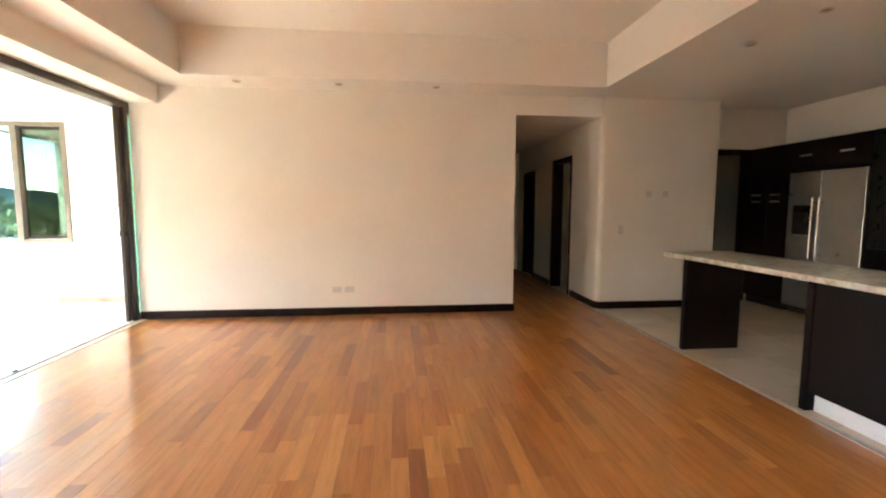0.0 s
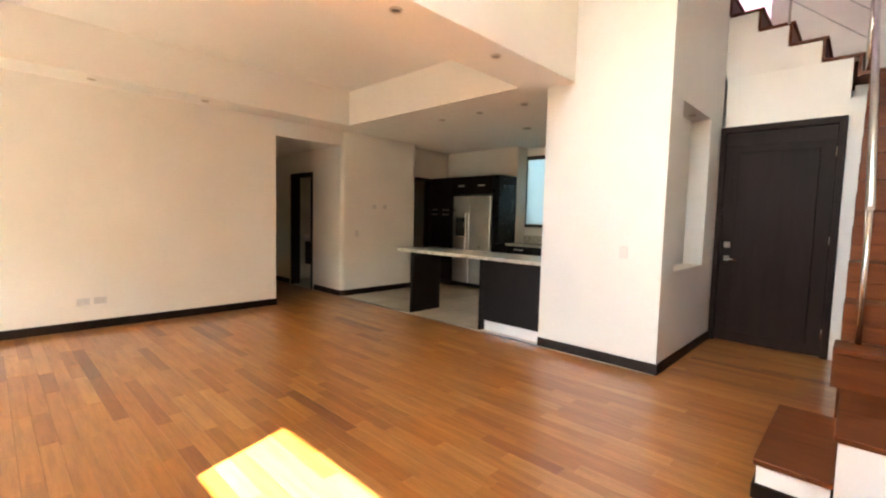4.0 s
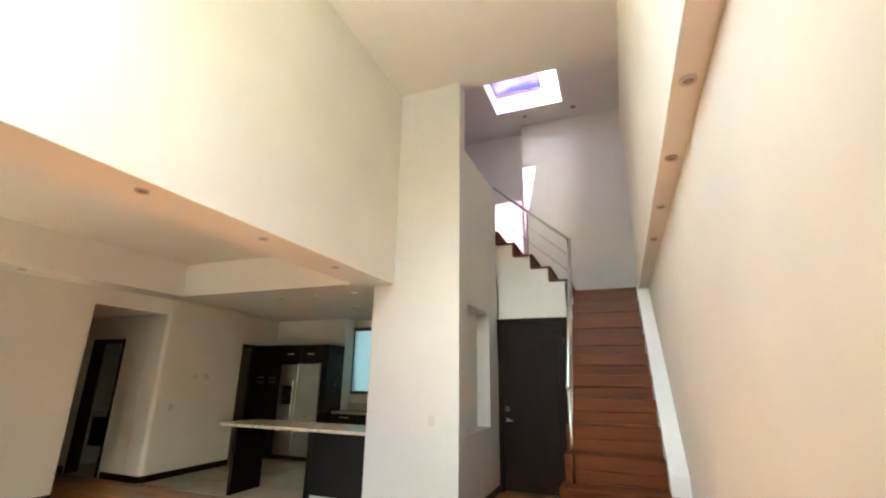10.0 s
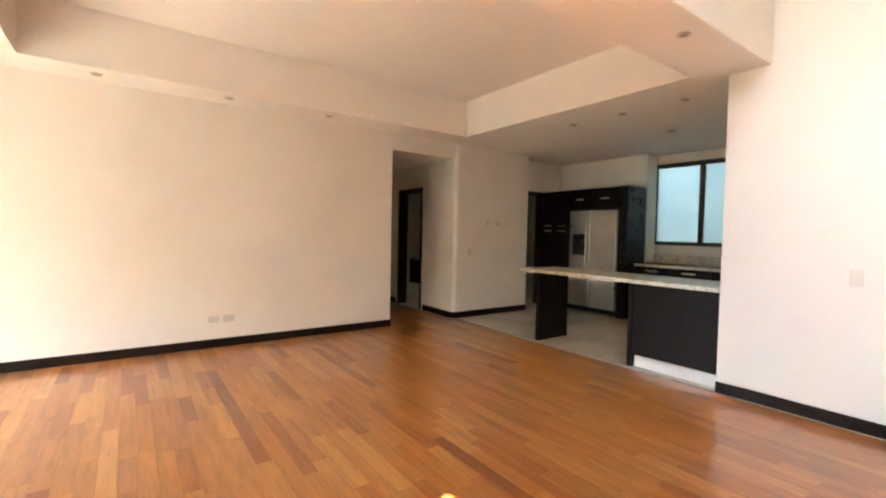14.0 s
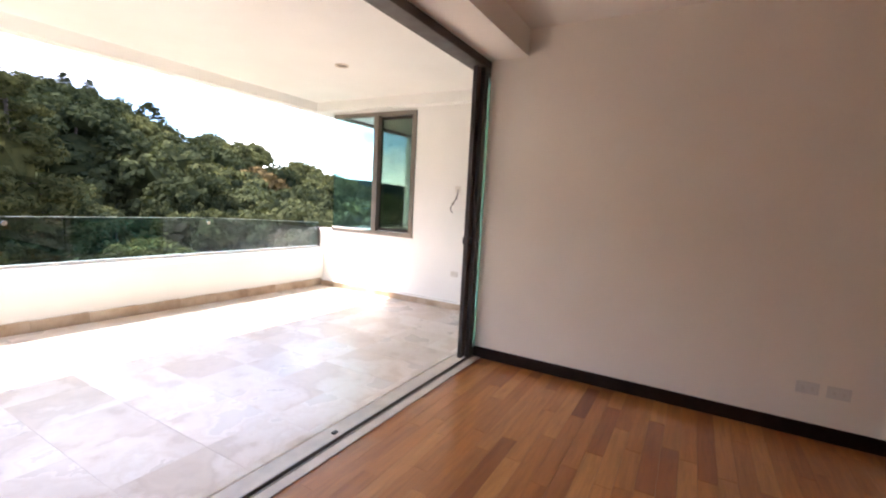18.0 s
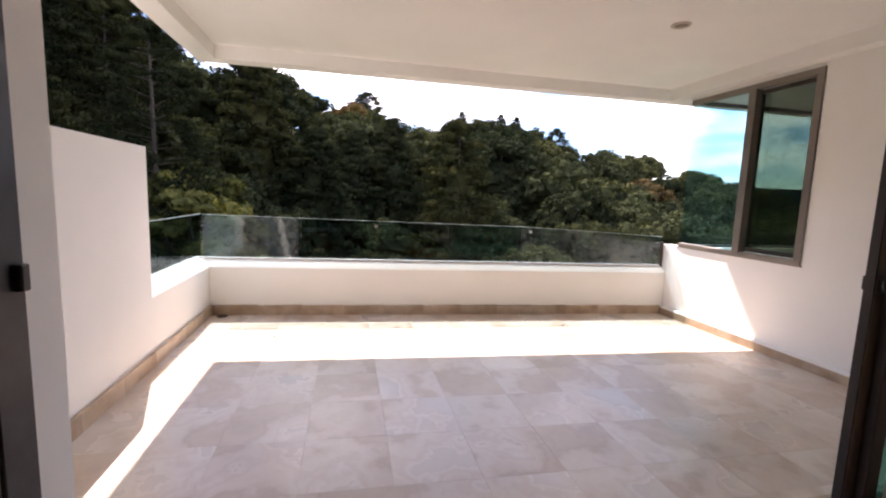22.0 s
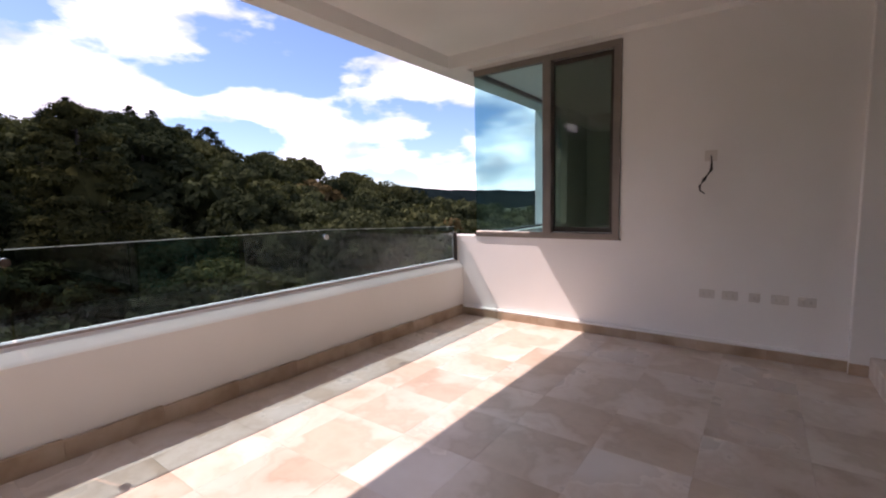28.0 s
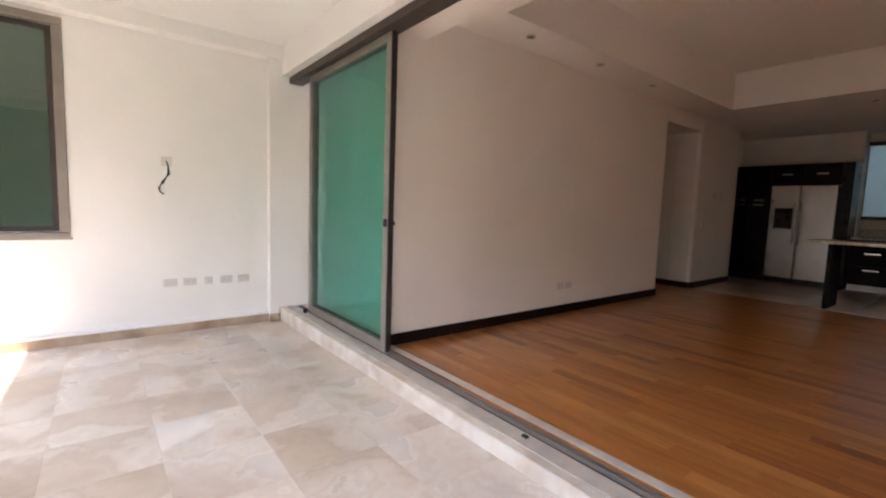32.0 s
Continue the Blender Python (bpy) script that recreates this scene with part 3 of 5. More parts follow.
structure("terrace_pier", solid((-3.555, -3.12, 7.262, 7.343, -0.3, 2.649), bevel=0.004), WALL_WHITE, "white pier beside the stacked sliding panels", "wall")
structure("wall_behind_panels", solid((-3.12, -2.95, 5.552, 7.345, -0.3, 2.85)), WALL_WHITE, "white wall behind the stacked sliding panels", "wall")
structure("terrace_header", solid((-3.42, -3.2, 2.182, 7.198, 2.5, 2.788), (-3.42, -3.2, 7.198, 7.26, 2.5, 2.648)), WALL_WHITE, "white lintel above the sliding doors", "wall")
structure("terrace_ceiling", solid((-7.25, -3.2, 1.55, 7.345, 2.79, 3.05), (-7.25, -7.05, 1.55, 7.345, 2.65, 2.79), (-7.05, -3.42, 1.55, 1.75, 2.65, 2.79), (-7.05, -3.42, 7.2, 7.343, 2.65, 2.79), (-7.25, -6.902, 7.345, 10.2, 2.65, 3.05)), WALL_WHITE,
          "smooth white terrace ceiling with a shallow edge beam", "ceiling")
structure("terrace_curb", solid((-3.445, -3.376, 2.182, 7.26, -0.3, -0.02), (-3.62, -3.592, 1.692, 2.182, -0.3, 0.03), bevel=0.006), CURB_STONE, "travertine curb under the sliding doors", "curb")
def skirting(name, label, a, b, along, across, depth, top):
    """A row of stone strips between a and b along one axis; top gives their upper edge."""
    row = tagged(thing(name, (across, a, -0.2) if along == "y" else (a, across, -0.2), label, "baseboard"), kind="structure")
    n = max(1, round((b - a) / 0.46))
    step = (b - a) / n
    for k in range(n):
        p, q = a + k * step + 0.0005, a + (k + 1) * step - 0.0005
        z = top((p + q) / 2)
        c = (across, across + depth, p, q, -0.3, z) if along == "y" else (p, q, across, across + depth, -0.3, z)
        part("stone", solid(c, bevel=0.0015), TRAV_BASE, row)


skirting("terrace_skirting_west", "travertine skirting along the parapet", 1.69, 7.284, "y", -6.998, 0.028, lambda y: terrace_z(y) + 0.11)
skirting("terrace_skirting_south", "travertine skirting along the privacy wall", -6.998, -3.592, "x", 1.662, 0.028, lambda x: terrace_z(1.66) + 0.11)
skirting("terrace_skirting_north", "travertine skirting below the window wall", -6.998, -3.557, "x", 7.286, 0.057, lambda x: terrace_z(7.3) + 0.085)
skirting("terrace_skirting_pier", "travertine skirting round the pier", -3.557, -3.447, "x", 7.238, 0.022, lambda x: terrace_z(7.3) + 0.085)
structure("terrace_skirting_cap", solid((-6.97, -3.557, 7.284, 7.343, terrace_z(7.3) + 0.086, terrace_z(7.3) + 0.105), bevel=0.004), WALL_WHITE, "white plaster ledge on the skirting", "trim")
# the bedroom behind the corner window
structure("wall_fin", solid((-7.25, -6.902, 10.0, 10.2, -3.2, 2.648)), WALL_WHITE, "white wall end beyond the corner window", "wall")
structure("corner_room_shell", solid((-6.9, -3.3, 7.532, 11.2, -0.3, -0.02), (-6.9, -3.3, 7.532, 11.2, 2.62, 2.8), (-3.5, -3.3, 7.532, 11.2, -0.02, 2.62),
          (-6.9, -3.5, 11.0, 11.2, -0.02, 2.62), (-6.9, -6.7, 10.0, 11.0, -0.02, 2.62), (-6.9, -6.7, 7.532, 10.0, -0.02, 0.77)), WALL_WHITE,
          "white bedroom behind the corner window", "wall")


# ---- doors, windows ----
def entrance_door():
    t = thing("entrance_door", (4.24, -0.1, 0), "dark brown wooden entrance door, closed, with a chrome lever", "door", kind="")
    x = 4.225
    part("frame", solid((x - 0.01, 4.30, 0.375, 0.436, 0, 2.44), (x - 0.01, 4.30, -0.636, -0.575, 0, 2.44), (x - 0.01, 4.30, -0.575, 0.375, 2.375, 2.44), bevel=0.004), DOOR_WOOD, t)
    leaf = part("door_leaf", solid((x + 0.03, x + 0.075, -0.573, 0.373, 0.01, 2.372), bevel=0.003), DOOR_WOOD, t)
    part("panel", solid((x + 0.022, x + 0.032, -0.45, 0.25, 0.12, 2.15), bevel=0.006), DOOR_WOOD, leaf)
    part("top_rail", solid((x + 0.018, x + 0.032, -0.573, 0.373, 2.22, 2.37), bevel=0.004), DOOR_WOOD, leaf)
    part("lock_plate", solid((x + 0.018, x + 0.031, 0.27, 0.34, 1.08, 1.15), bevel=0.004), CHROME, leaf, "square chrome deadbolt plate")
    h = part("handle_rose", solid((x + 0.016, x + 0.031, 0.275, 0.335, 0.93, 0.99), bevel=0.005), CHROME, leaf, "chrome lever handle")
    part("lever", tube([(x + 0.02, 0.305, 0.96), (x - 0.03, 0.305, 0.96), (x - 0.035, 0.29, 0.958), (x - 0.035, 0.19, 0.95)], 0.011), CHROME, h)
    for z in (0.25, 1.2, 2.1):
        part("hinge", tube([(x + 0.02, -0.574, z - 0.05), (x + 0.02, -0.574, z + 0.05)], 0.008), CHROME, t)
    return t


entrance_door()


def door_frame_x(name, x0, x1, ya, yb, top, label):
    t = thing(name, (x0, (ya + yb) / 2, 0), label, "door frame")
    w = 0.06
    part("jamb", solid((x0, x1, ya - 0.0, ya + w, 0, top), bevel=0.003), DOOR_WOOD, t)
    part("jamb", solid((x0, x1, yb - w, yb, 0, top), bevel=0.003), DOOR_WOOD, t)
    part("head", solid((x0, x1, ya + w, yb - w, top - w, top), bevel=0.003), DOOR_WOOD, t)
    return t


door_frame_x("bathroom_door_frame", 2.395, 2.565, 6.301, 7.099, 2.097, "dark wooden frame of the open bathroom doorway")
far = door_frame_x("bedroom_door_frame", 2.395, 2.565, 8.051, 8.749, 2.017, "dark wooden frame with a closed dark hall door")
part("door_leaf", solid((2.44, 2.48, 8.112, 8.688, 0.01, 1.955), bevel=0.003), DOOR_WOOD, far)
bl = thing("bathroom_door", (2.57, 6.34, 0), "dark wooden bathroom door standing open into the room", "door")
part("door_leaf", solid((2.57, 3.25, 6.32, 6.36, 0.01, 2.03), bevel=0.003), DOOR_WOOD, bl)
part("handle", tube([(3.18, 6.36, 0.98), (3.18, 6.41, 0.98), (3.08, 6.415, 0.98)], 0.01), CHROME, bl)

kd = thing("service_door_frame", (4.44, 5.79, 0), "dark wooden frame of the service doorway", "door frame")
part("jamb", solid((4.02, 4.08, 5.715, 5.875, 0, 2.14), bevel=0.003), DOOR_WOOD, kd)
part("jamb", solid((4.742, 4.80, 5.715, 5.875, 0, 2.14), bevel=0.003), DOOR_WOOD, kd)
part("head", solid((4.08, 4.742, 5.715, 5.875, 2.08, 2.14), bevel=0.003), DOOR_WOOD, kd)
sd = thing("service_door", (4.1, 5.9, 0), "pale grey service door standing ajar", "door")
leafpts = [(4.12, 6.62), (4.72, 6.42), (4.735, 6.46), (4.135, 6.66)]
part("door_leaf", prism(leafpts, "z", 0.01, 1.9), plain("pale_grey_paint", (0.42, 0.46, 0.45), 0.4, vary=0.05), sd)
part("handle", tube([(4.66, 6.44, 1.0), (4.645, 6.395, 1.0), (4.55, 6.425, 1.0)], 0.01), CHROME, sd)


def kitchen_window():
    t = thing("kitchen_window", (5.64, 3.2, 1.2), "bronze aluminium kitchen window with frosted panes", "window", kind="structure")
    x0, x1 = 5.6, 5.66
    part("window_frame", solid((x0, x1, 3.93, 4.0, 1.2, 2.55), (x0, x1, 2.45, 2.52, 1.2, 2.55), (x0, x1, 2.52, 3.93, 1.2, 1.26), (x0, x1, 2.52, 3.93, 2.48, 2.55), bevel=0.003), FRAME_BROWN, t)
    part("mullion", solid((x0, x1, 3.18, 3.25, 1.26, 2.48), bevel=0.003), FRAME_BROWN, t)
    part("pane", solid((5.63, 5.636, 3.25, 3.93, 1.26, 2.48)), FROSTED, t)
    part("pane", solid((5.63, 5.636, 2.52, 3.18, 1.26, 2.48)), FROSTED, t)
    return t


kitchen_window()


def sliding_panel(name, x, y0, y1, label, frame_mat, lock=None):
    t = thing(name, (x, (y0 + y1) / 2, 0.0), label, "sliding door")
    z0, z1, w, d = 0.01, 2.428, 0.07, 0.02
    part("stile", solid((x - d, x + d, y0, y0 + w, z0, z1), bevel=0.003), frame_mat, t)
    part("stile", solid((x - d, x + d, y1 - w, y1, z0, z1), bevel=0.003), frame_mat, t)
    part("bottom_rail", solid((x - d, x + d, y0 + w, y1 - w, z0, z0 + 0.07), bevel=0.003), frame_mat, t)
    part("top_rail", solid((x - d, x + d, y0 + w, y1 - w, z1 - 0.06, z1), bevel=0.003), frame_mat, t)
    part("pane", solid((x - 0.004, x + 0.004, y0 + w - 0.01, y1 - w + 0.01, z0 + 0.06, z1 - 0.05)), GLASS_GREEN, t, "green tinted glass pane")
    part("seal", solid((x - d + 0.004, x + d, y0 - 0.008, y0, z0, z1)), FRAME_DARK, t, "dark rubber seal")
    if lock:
        part("lock", solid((x - d - 0.02, x + d + 0.025, y0 + 0.012, y0 + 0.04, 0.99, 1.05), bevel=0.004), BLACK, t, "small black latch")
        part("pull", solid((x + d, x + d + 0.05, y0 + 0.03, y0 + 0.11, 1.0, 1.03), bevel=0.006), BLACK, t)
    return t


sliding_panel("sliding_panel", -3.265, 5.235, 6.83, "stacked sliding door panel with green tinted glass", FRAME_GREY, True)
sliding_panel("sliding_panel", -3.222, 5.29, 6.85, "inner sliding door panel with green tinted glass", FRAME_BROWN)
sf = thing("sliding_door_surround", (-3.28, 3.7, 0), "bronze aluminium surround and track of the sliding doors", "door frame")
part("head", solid((-3.345, -3.201, 2.182, 7.26, 2.43, 2.498), bevel=0.004), FRAME_BROWN, sf)
part("jamb", solid((-3.395, -3.26, 2.182, 2.197, -0.02, 2.43), bevel=0.003), FRAME_DARK, sf)
part("sill", solid((-3.374, -3.262, 2.182, 7.26, -0.05, -0.02), bevel=0.003), SILL, sf, "pale aluminium sill")
part("channel", solid((-3.260, -3.192, 2.182, 7.26, -0.05, -0.024)), FRAME_DARK, sf, "dark track channel")
part("stop", solid((-3.315, -3.29, 3.755, 3.79, -0.021, -0.008), bevel=0.003), BLACK, sf, "small black rubber stop")
part("end_block", solid((-3.325, -3.29, 6.835, 6.885, -0.02, 0.035), bevel=0.006), BLACK, sf, "black rubber end block")
for xr in (-3.243, -3.208):
    part("track", solid((xr - 0.004, xr + 0.004, 2.252, 6.85, -0.024, -0.004), bevel=0.001), FRAME_GREY, sf)
part("threshold", solid((-3.189, -3.125, 2.182, 5.384, 0.001, 0.006), bevel=0.002), SILL, sf, "pale metal threshold strip")
part("latch", solid((-3.38, -3.345, 2.196, 2.222, 1.0, 1.08), bevel=0.004), BLACK, sf)


def corner_window():
    t = thing("corner_window", (-6.0, 7.35, 0.78), "bronze framed corner window with blue-green glass, partly slid open", "window", kind="structure")
    ya, yb = 7.325, 7.40
    part("window_frame", solid((-6.80, -5.215, ya, yb, 2.55, 2.61), (-6.80, -5.215, ya, yb, 0.775, 0.825), (-5.285, -5.215, ya, yb, 0.825, 2.55), bevel=0.004), FRAME_GREY, t)
    part("post", solid((-5.98, -5.89, ya - 0.01, yb, 0.80, 2.56), bevel=0.004), FRAME_GREY, t)
    part("sash", solid((-5.93, -5.885, yb, yb + 0.04, 0.83, 2.55), (-5.33, -5.285, yb, yb + 0.04, 0.83, 2.55), (-5.885, -5.33, yb, yb + 0.04, 0.83, 0.875), (-5.885, -5.33, yb, yb + 0.04, 2.505, 2.55), bevel=0.003), FRAME_BROWN, t)
    part("pane", solid((-6.81, -5.975, 7.355, 7.363, 0.815, 2.56)), GLASS_WINDOW, t)
    part("pane", solid((-5.89, -5.325, 7.415, 7.422, 0.86, 2.52)), GLASS_SASH, t)
    part("west_pane", solid((-6.812, -6.804, 7.365, 9.998, 0.77, 2.62)), GLASS_WINDOW, t)
    part("west_head", solid((-6.835, -6.785, 7.405, 9.995, 2.57, 2.618), bevel=0.003), FRAME_BROWN, t)
    part("west_rail", solid((-6.835, -6.785, 7.405, 9.995, 0.772, 0.80), bevel=0.003), FRAME_BROWN, t)
    part("sill", solid((-6.83, -5.2, 7.335, 7.5, 0.762, 0.778), bevel=0.003), FRAME_GREY, t)
    return t


corner_window()
sk = thing("skylight", (4.45, -0.12, 7.1), "skylight pane over the stairs", "skylight", kind="structure")
part("pane", solid((3.92, 5.1, -0.34, 0.57, 7.1, 7.11)), GLASS_SKY, sk)
# opal part and its bar are added to narrow the sun patch below
part("opal_pane", solid((3.92, 5.1, -0.73, -0.36, 7.1, 7.11)), SKY_PANE, sk, "milky opal sheet added to narrow the sun patch")
part("mullion", solid((3.93, 5.09, -0.36, -0.34, 7.09, 7.12)), FRAME_GREY, sk)
part("frame", solid((3.86, 3.93, -0.79, 0.63, 7.1, 7.16), (5.09, 5.16, -0.79, 0.63, 7.1, 7.16), (3.93, 5.09, -0.79, -0.72, 7.1, 7.16), (3.93, 5.09, 0.56, 0.63, 7.1, 7.16)), FRAME_GREY, sk)

# ---- stairs ----
RISE, RUN, SX, SZ = 0.24, 0.2525, 1.80, 0.40
stair = thing("staircase", (1.4, -1.27, 0), "staircase with glossy red-brown wooden treads and white sides", "staircase")
part("platform", solid((1.02, SX + 0.06, -1.752, -0.80, 0.095, SZ - 0.03)), WALL_WHITE, stair, "white platform side")
part("platform_base", solid((1.005, 1.9, -1.75, -0.79, 0.0, 0.095), (0.94, 1.87, -0.79, -0.5, 0.0, 0.075), bevel=0.003), BASE_DARK, stair)
part("platform_tread", solid((1.0, SX + 0.05, -1.752, -0.785, SZ - 0.03, SZ), bevel=0.005), STAIR_WOOD, stair)
part("side_step", solid((0.955, 1.86, -0.79, -0.515, 0.075, 0.17)), WALL_WHITE, stair)
part("side_step_tread", solid((0.94, 1.87, -0.80, -0.5, 0.17, 0.2), bevel=0.005), STAIR_WOOD, stair)
YL, YR = -0.76, -1.62
for k in range(1, 11):
    x = SX + (k - 1) * RUN
    z = SZ + k * RISE
    ya, yb = (-1.768, -0.735) if k == 1 else (YR, YL)
    if k < 10:
        part("tread", solid((x - (0.02 if k == 1 else 0.012), x + RUN + 0.005, ya, yb, z - (0.13 if k > 1 else 0.035), z), bevel=0.004), STAIR_WOOD, stair)
    part("riser", solid((x + 0.006, x + 0.03, ya, yb, z - RISE, z - (0.131 if 1 < k < 10 else 0.036))), STAIR_WOOD, stair)
side = [(SX + 0.021, SZ)]
for k in range(1, 11):
    x = SX + (k - 1) * RUN
    side += [(x + 0.021, SZ + k * RISE - 0.036)] if k == 1 else [(x + 0.021, SZ + (k - 1) * RISE - 0.036), (x + 0.021, SZ + k * RISE - 0.036)]
side += [(4.24, SZ + 10 * RISE - 0.036), (4.24, 0.002), (SX + 0.07, 0.002), (SX + 0.07, SZ)]
part("stringer", prism(side, "y", YL - 0.03, YL - 0.005), STAIR_WOOD, stair, "red-brown wooden side of the flight")
skirt = [(SX + 0.024, SZ + RISE + 0.001), (SX + 0.024, SZ + RISE + 0.16), (4.1, SZ + 10 * RISE + 0.167), (4.1, SZ + RISE + 0.001)]
part("wall_skirting", prism(skirt, "y", -1.768, -1.622), WALL_WHITE, stair, "white wall stringer beside the treads")
LZ = SZ + 10 * RISE
part("landing", solid((4.05, 5.7, -1.768, -0.70, LZ - 0.035, LZ), bevel=0.004), STAIR_WOOD, stair)
part("landing_soffit", solid((4.43, 5.7, -1.768, -0.66, LZ - 0.2, LZ - 0.037)), WALL_WHITE, stair)
for k in range(1, 6):
    y = -0.70 + (k - 1) * 0.277
    z = LZ + k * 0.222
    part("upper_tread", solid((4.225, 5.69, y - 0.02, y + 0.29 if k < 5 else 0.448, z - 0.03, z), bevel=0.004), STAIR_WOOD, stair)
    part("upper_riser", solid((4.225, 5.69, y, y + 0.025, z - 0.222, z - 0.031)), STAIR_WOOD, stair)
up = [(-0.66, 2.99)]
for k in range(1, 6):
    y = -0.70 + (k - 1) * 0.277
    up += [(y + 0.03, LZ + (k - 1) * 0.222 - (0.03 if k > 1 else -0.2)), (y + 0.03, LZ + k * 0.222 - 0.032)]
up += [(0.47, LZ + 5 * 0.222 - 0.032), (0.47, 2.99)]
up[1] = (-0.66, LZ + 0.19)
part("upper_side", prism(up[:1] + up[2:], "x", 4.24, 4.4), WALL_WHITE, stair, "white side wall under the upper flight")

rail = thing("stair_railing", (2.0, -0.73, SZ + RISE), "brushed steel stair railing with thin rods", "railing")
part("post", tube([(2.0, -0.84, SZ + RISE), (2.0, -0.84, 1.46)], 0.015), STEEL_SIDE, rail)
part("handrail", tube([(1.98, -0.84, 1.46), (4.12, -0.765, 3.62)], 0.02), STEEL, rail)
part("post", tube([(4.12, -0.745, LZ), (4.12, -0.745, 3.63)], 0.02), STEEL_SIDE, rail)
part("handrail", tube([(4.12, -0.745, 3.62), (4.18, 0.44, 4.68)], 0.022), STEEL, rail)
for dz in (0.26, 0.52):
    part("rod", tube([(4.13, -0.74, 3.62 - dz), (4.18, 0.44, 4.68 - dz)], 0.006, 6), STEEL, rail)
    part("rod", tube([(2.0, -0.84, 1.46 - dz), (4.12, -0.765, 3.62 - dz)], 0.006, 6), STEEL, rail)
part("post", tube([(4.16, -0.12, LZ + 0.62), (4.16, -0.12, 4.17)], 0.012, 8), STEEL, rail)

# ---- kitchen ----
bar = thing("bar_counter_top", (2.8, 2.8, 0.86), "beige stone breakfast bar top", "counter")
part("slab", solid((2.42, 3.12, 1.635, 3.98, 0.858, 0.898), bevel=0.004), GRANITE, bar)
leg = thing("bar_support", (2.75, 3.72, 0), "dark veneer panel leg under the bar", "panel")
part("panel", solid((2.47, 3.03, 3.695, 3.745, 0.0, 0.857), bevel=0.003), ESPRESSO, leg)
cab = thing("bar_cabinet", (2.75, 2.06, 0), "dark veneer bar cabinet with a pale kickboard", "cabinet")
part("body", solid((2.475, 3.05, 1.635, 2.445, 0.13, 0.857), bevel=0.003), ESPRESSO, cab)
part("end_panel", solid((2.465, 3.06, 2.446, 2.495, 0.0, 0.857), bevel=0.003), ESPRESSO, cab)
part("kickboard", solid((2.53, 3.0, 1.635, 2.445, 0.0, 0.128)), WHITE_GLOSS, cab, "pale kickboard")


def fridge():
    t = thing("refrigerator", (5.1, 4.6, 0), "stainless steel side-by-side refrigerator with an ice dispenser", "refrigerator")
    part("body", solid((4.84, 5.29, 4.125, 5.065, 0.03, 1.75), bevel=0.006), BLACK, t)
    left = part("door", solid((4.76, 4.835, 4.635, 5.06, 0.10, 1.765), bevel=0.012, segments=2), STEEL, t)
    right = part("door", solid((4.76, 4.835, 4.13, 4.625, 0.10, 1.765), bevel=0.012, segments=2), STEEL, t)
    disp = part("dispenser", solid((4.752, 4.765, 4.71, 4.98, 0.98, 1.36), bevel=0.006), BLACK, left, "black ice and water dispenser")
    part("control_strip", solid((4.746, 4.754, 4.73, 4.96, 1.27, 1.34), bevel=0.002), GLASS_DARK, disp)
    part("drip_tray", solid((4.735, 4.753, 4.74, 4.95, 0.985, 1.0), bevel=0.002), STEEL_SIDE, disp)
    for y, d in ((4.672, left), (4.588, right)):
        h = part("handle", tube([(4.705, y, 0.72), (4.70, y, 0.75), (4.70, y, 1.42), (4.705, y, 1.45)], 0.014), STEEL_SIDE, d)
        for z in (0.78, 1.39):
            part("bracket", tube([(4.70, y, z), (4.765, y, z)], 0.009, 8), STEEL_SIDE, h)
    part("toe_grille", solid((4.80, 4.84, 4.14, 5.05, 0.02, 0.09), bevel=0.003), BLACK, t)
    for y in (4.2, 4.99):
        part("foot", tube([(4.86, y, 0.0), (4.86, y, 0.032)], 0.02, 8), BLACK, t)
    return t


fridge()


def bar_handle(parent, x, y, z, length=0.14):
    h = part("handle", solid((x - 0.03, x - 0.018, y - length / 2, y + length / 2, z - 0.012, z + 0.012), bevel=0.003), STEEL_SIDE, parent, "brushed steel handle")
    for s in (-1, 1):
        part("stem", solid((x - 0.02, x + 0.0, y + s * (length / 2 - 0.02) - 0.005, y + s * (length / 2 - 0.02) + 0.005, z - 0.005, z + 0.005)), STEEL_SIDE, h)


over = thing("overhead_cabinet", (5.1, 4.6, 1.8), "dark cabinet above the refrigerator with two doors", "cabinet")
part("body", solid((4.79, 5.298, 4.10, 5.085, 1.80, 2.14)), ESPRESSO, over)
for ya, yb in ((4.105, 4.59), (4.596, 5.08)):
    d = part("door", solid((4.765, 4.788, ya, yb, 1.805, 2.135), bevel=0.003), ESPRESSO, over)
    bar_handle(d, 4.765, (ya + yb) / 2, 1.96, 0.16)
tall = thing("tall_pantry_cabinet", (5.1, 5.36, 0), "tall dark pantry cabinet with two pairs of doors", "cabinet")
part("body", solid((4.79, 5.298, 5.088, 5.70, 0.1, 2.14)), ESPRESSO, tall)
for ya, yb in ((5.092, 5.385), (5.391, 5.695)):
    for za, zb, hz in ((0.12, 1.45, 1.41), (1.46, 2.135, 1.5)):
        d = part("door", solid((4.765, 4.788, ya, yb, za, zb), bevel=0.003), ESPRESSO, tall)
        bar_handle(d, 4.765, (ya + yb) / 2, hz, 0.16)
part("toe_kick", solid((4.82, 5.298, 5.09, 5.7, 0.0, 0.1)), BLACK, tall)
side_cab = thing("refrigerator_end_panel", (5.1, 4.02, 0), "tall dark glossy end panel beside the refrigerator", "cabinet")
part("body", solid((4.765, 5.298, 3.945, 4.098, 0.902, 2.14), bevel=0.002), GLASS_DARK, side_cab)
part("base_panel", solid((4.765, 5.298, 3.945, 4.098, 0.0, 0.9), bevel=0.002), ESPRESSO, side_cab)
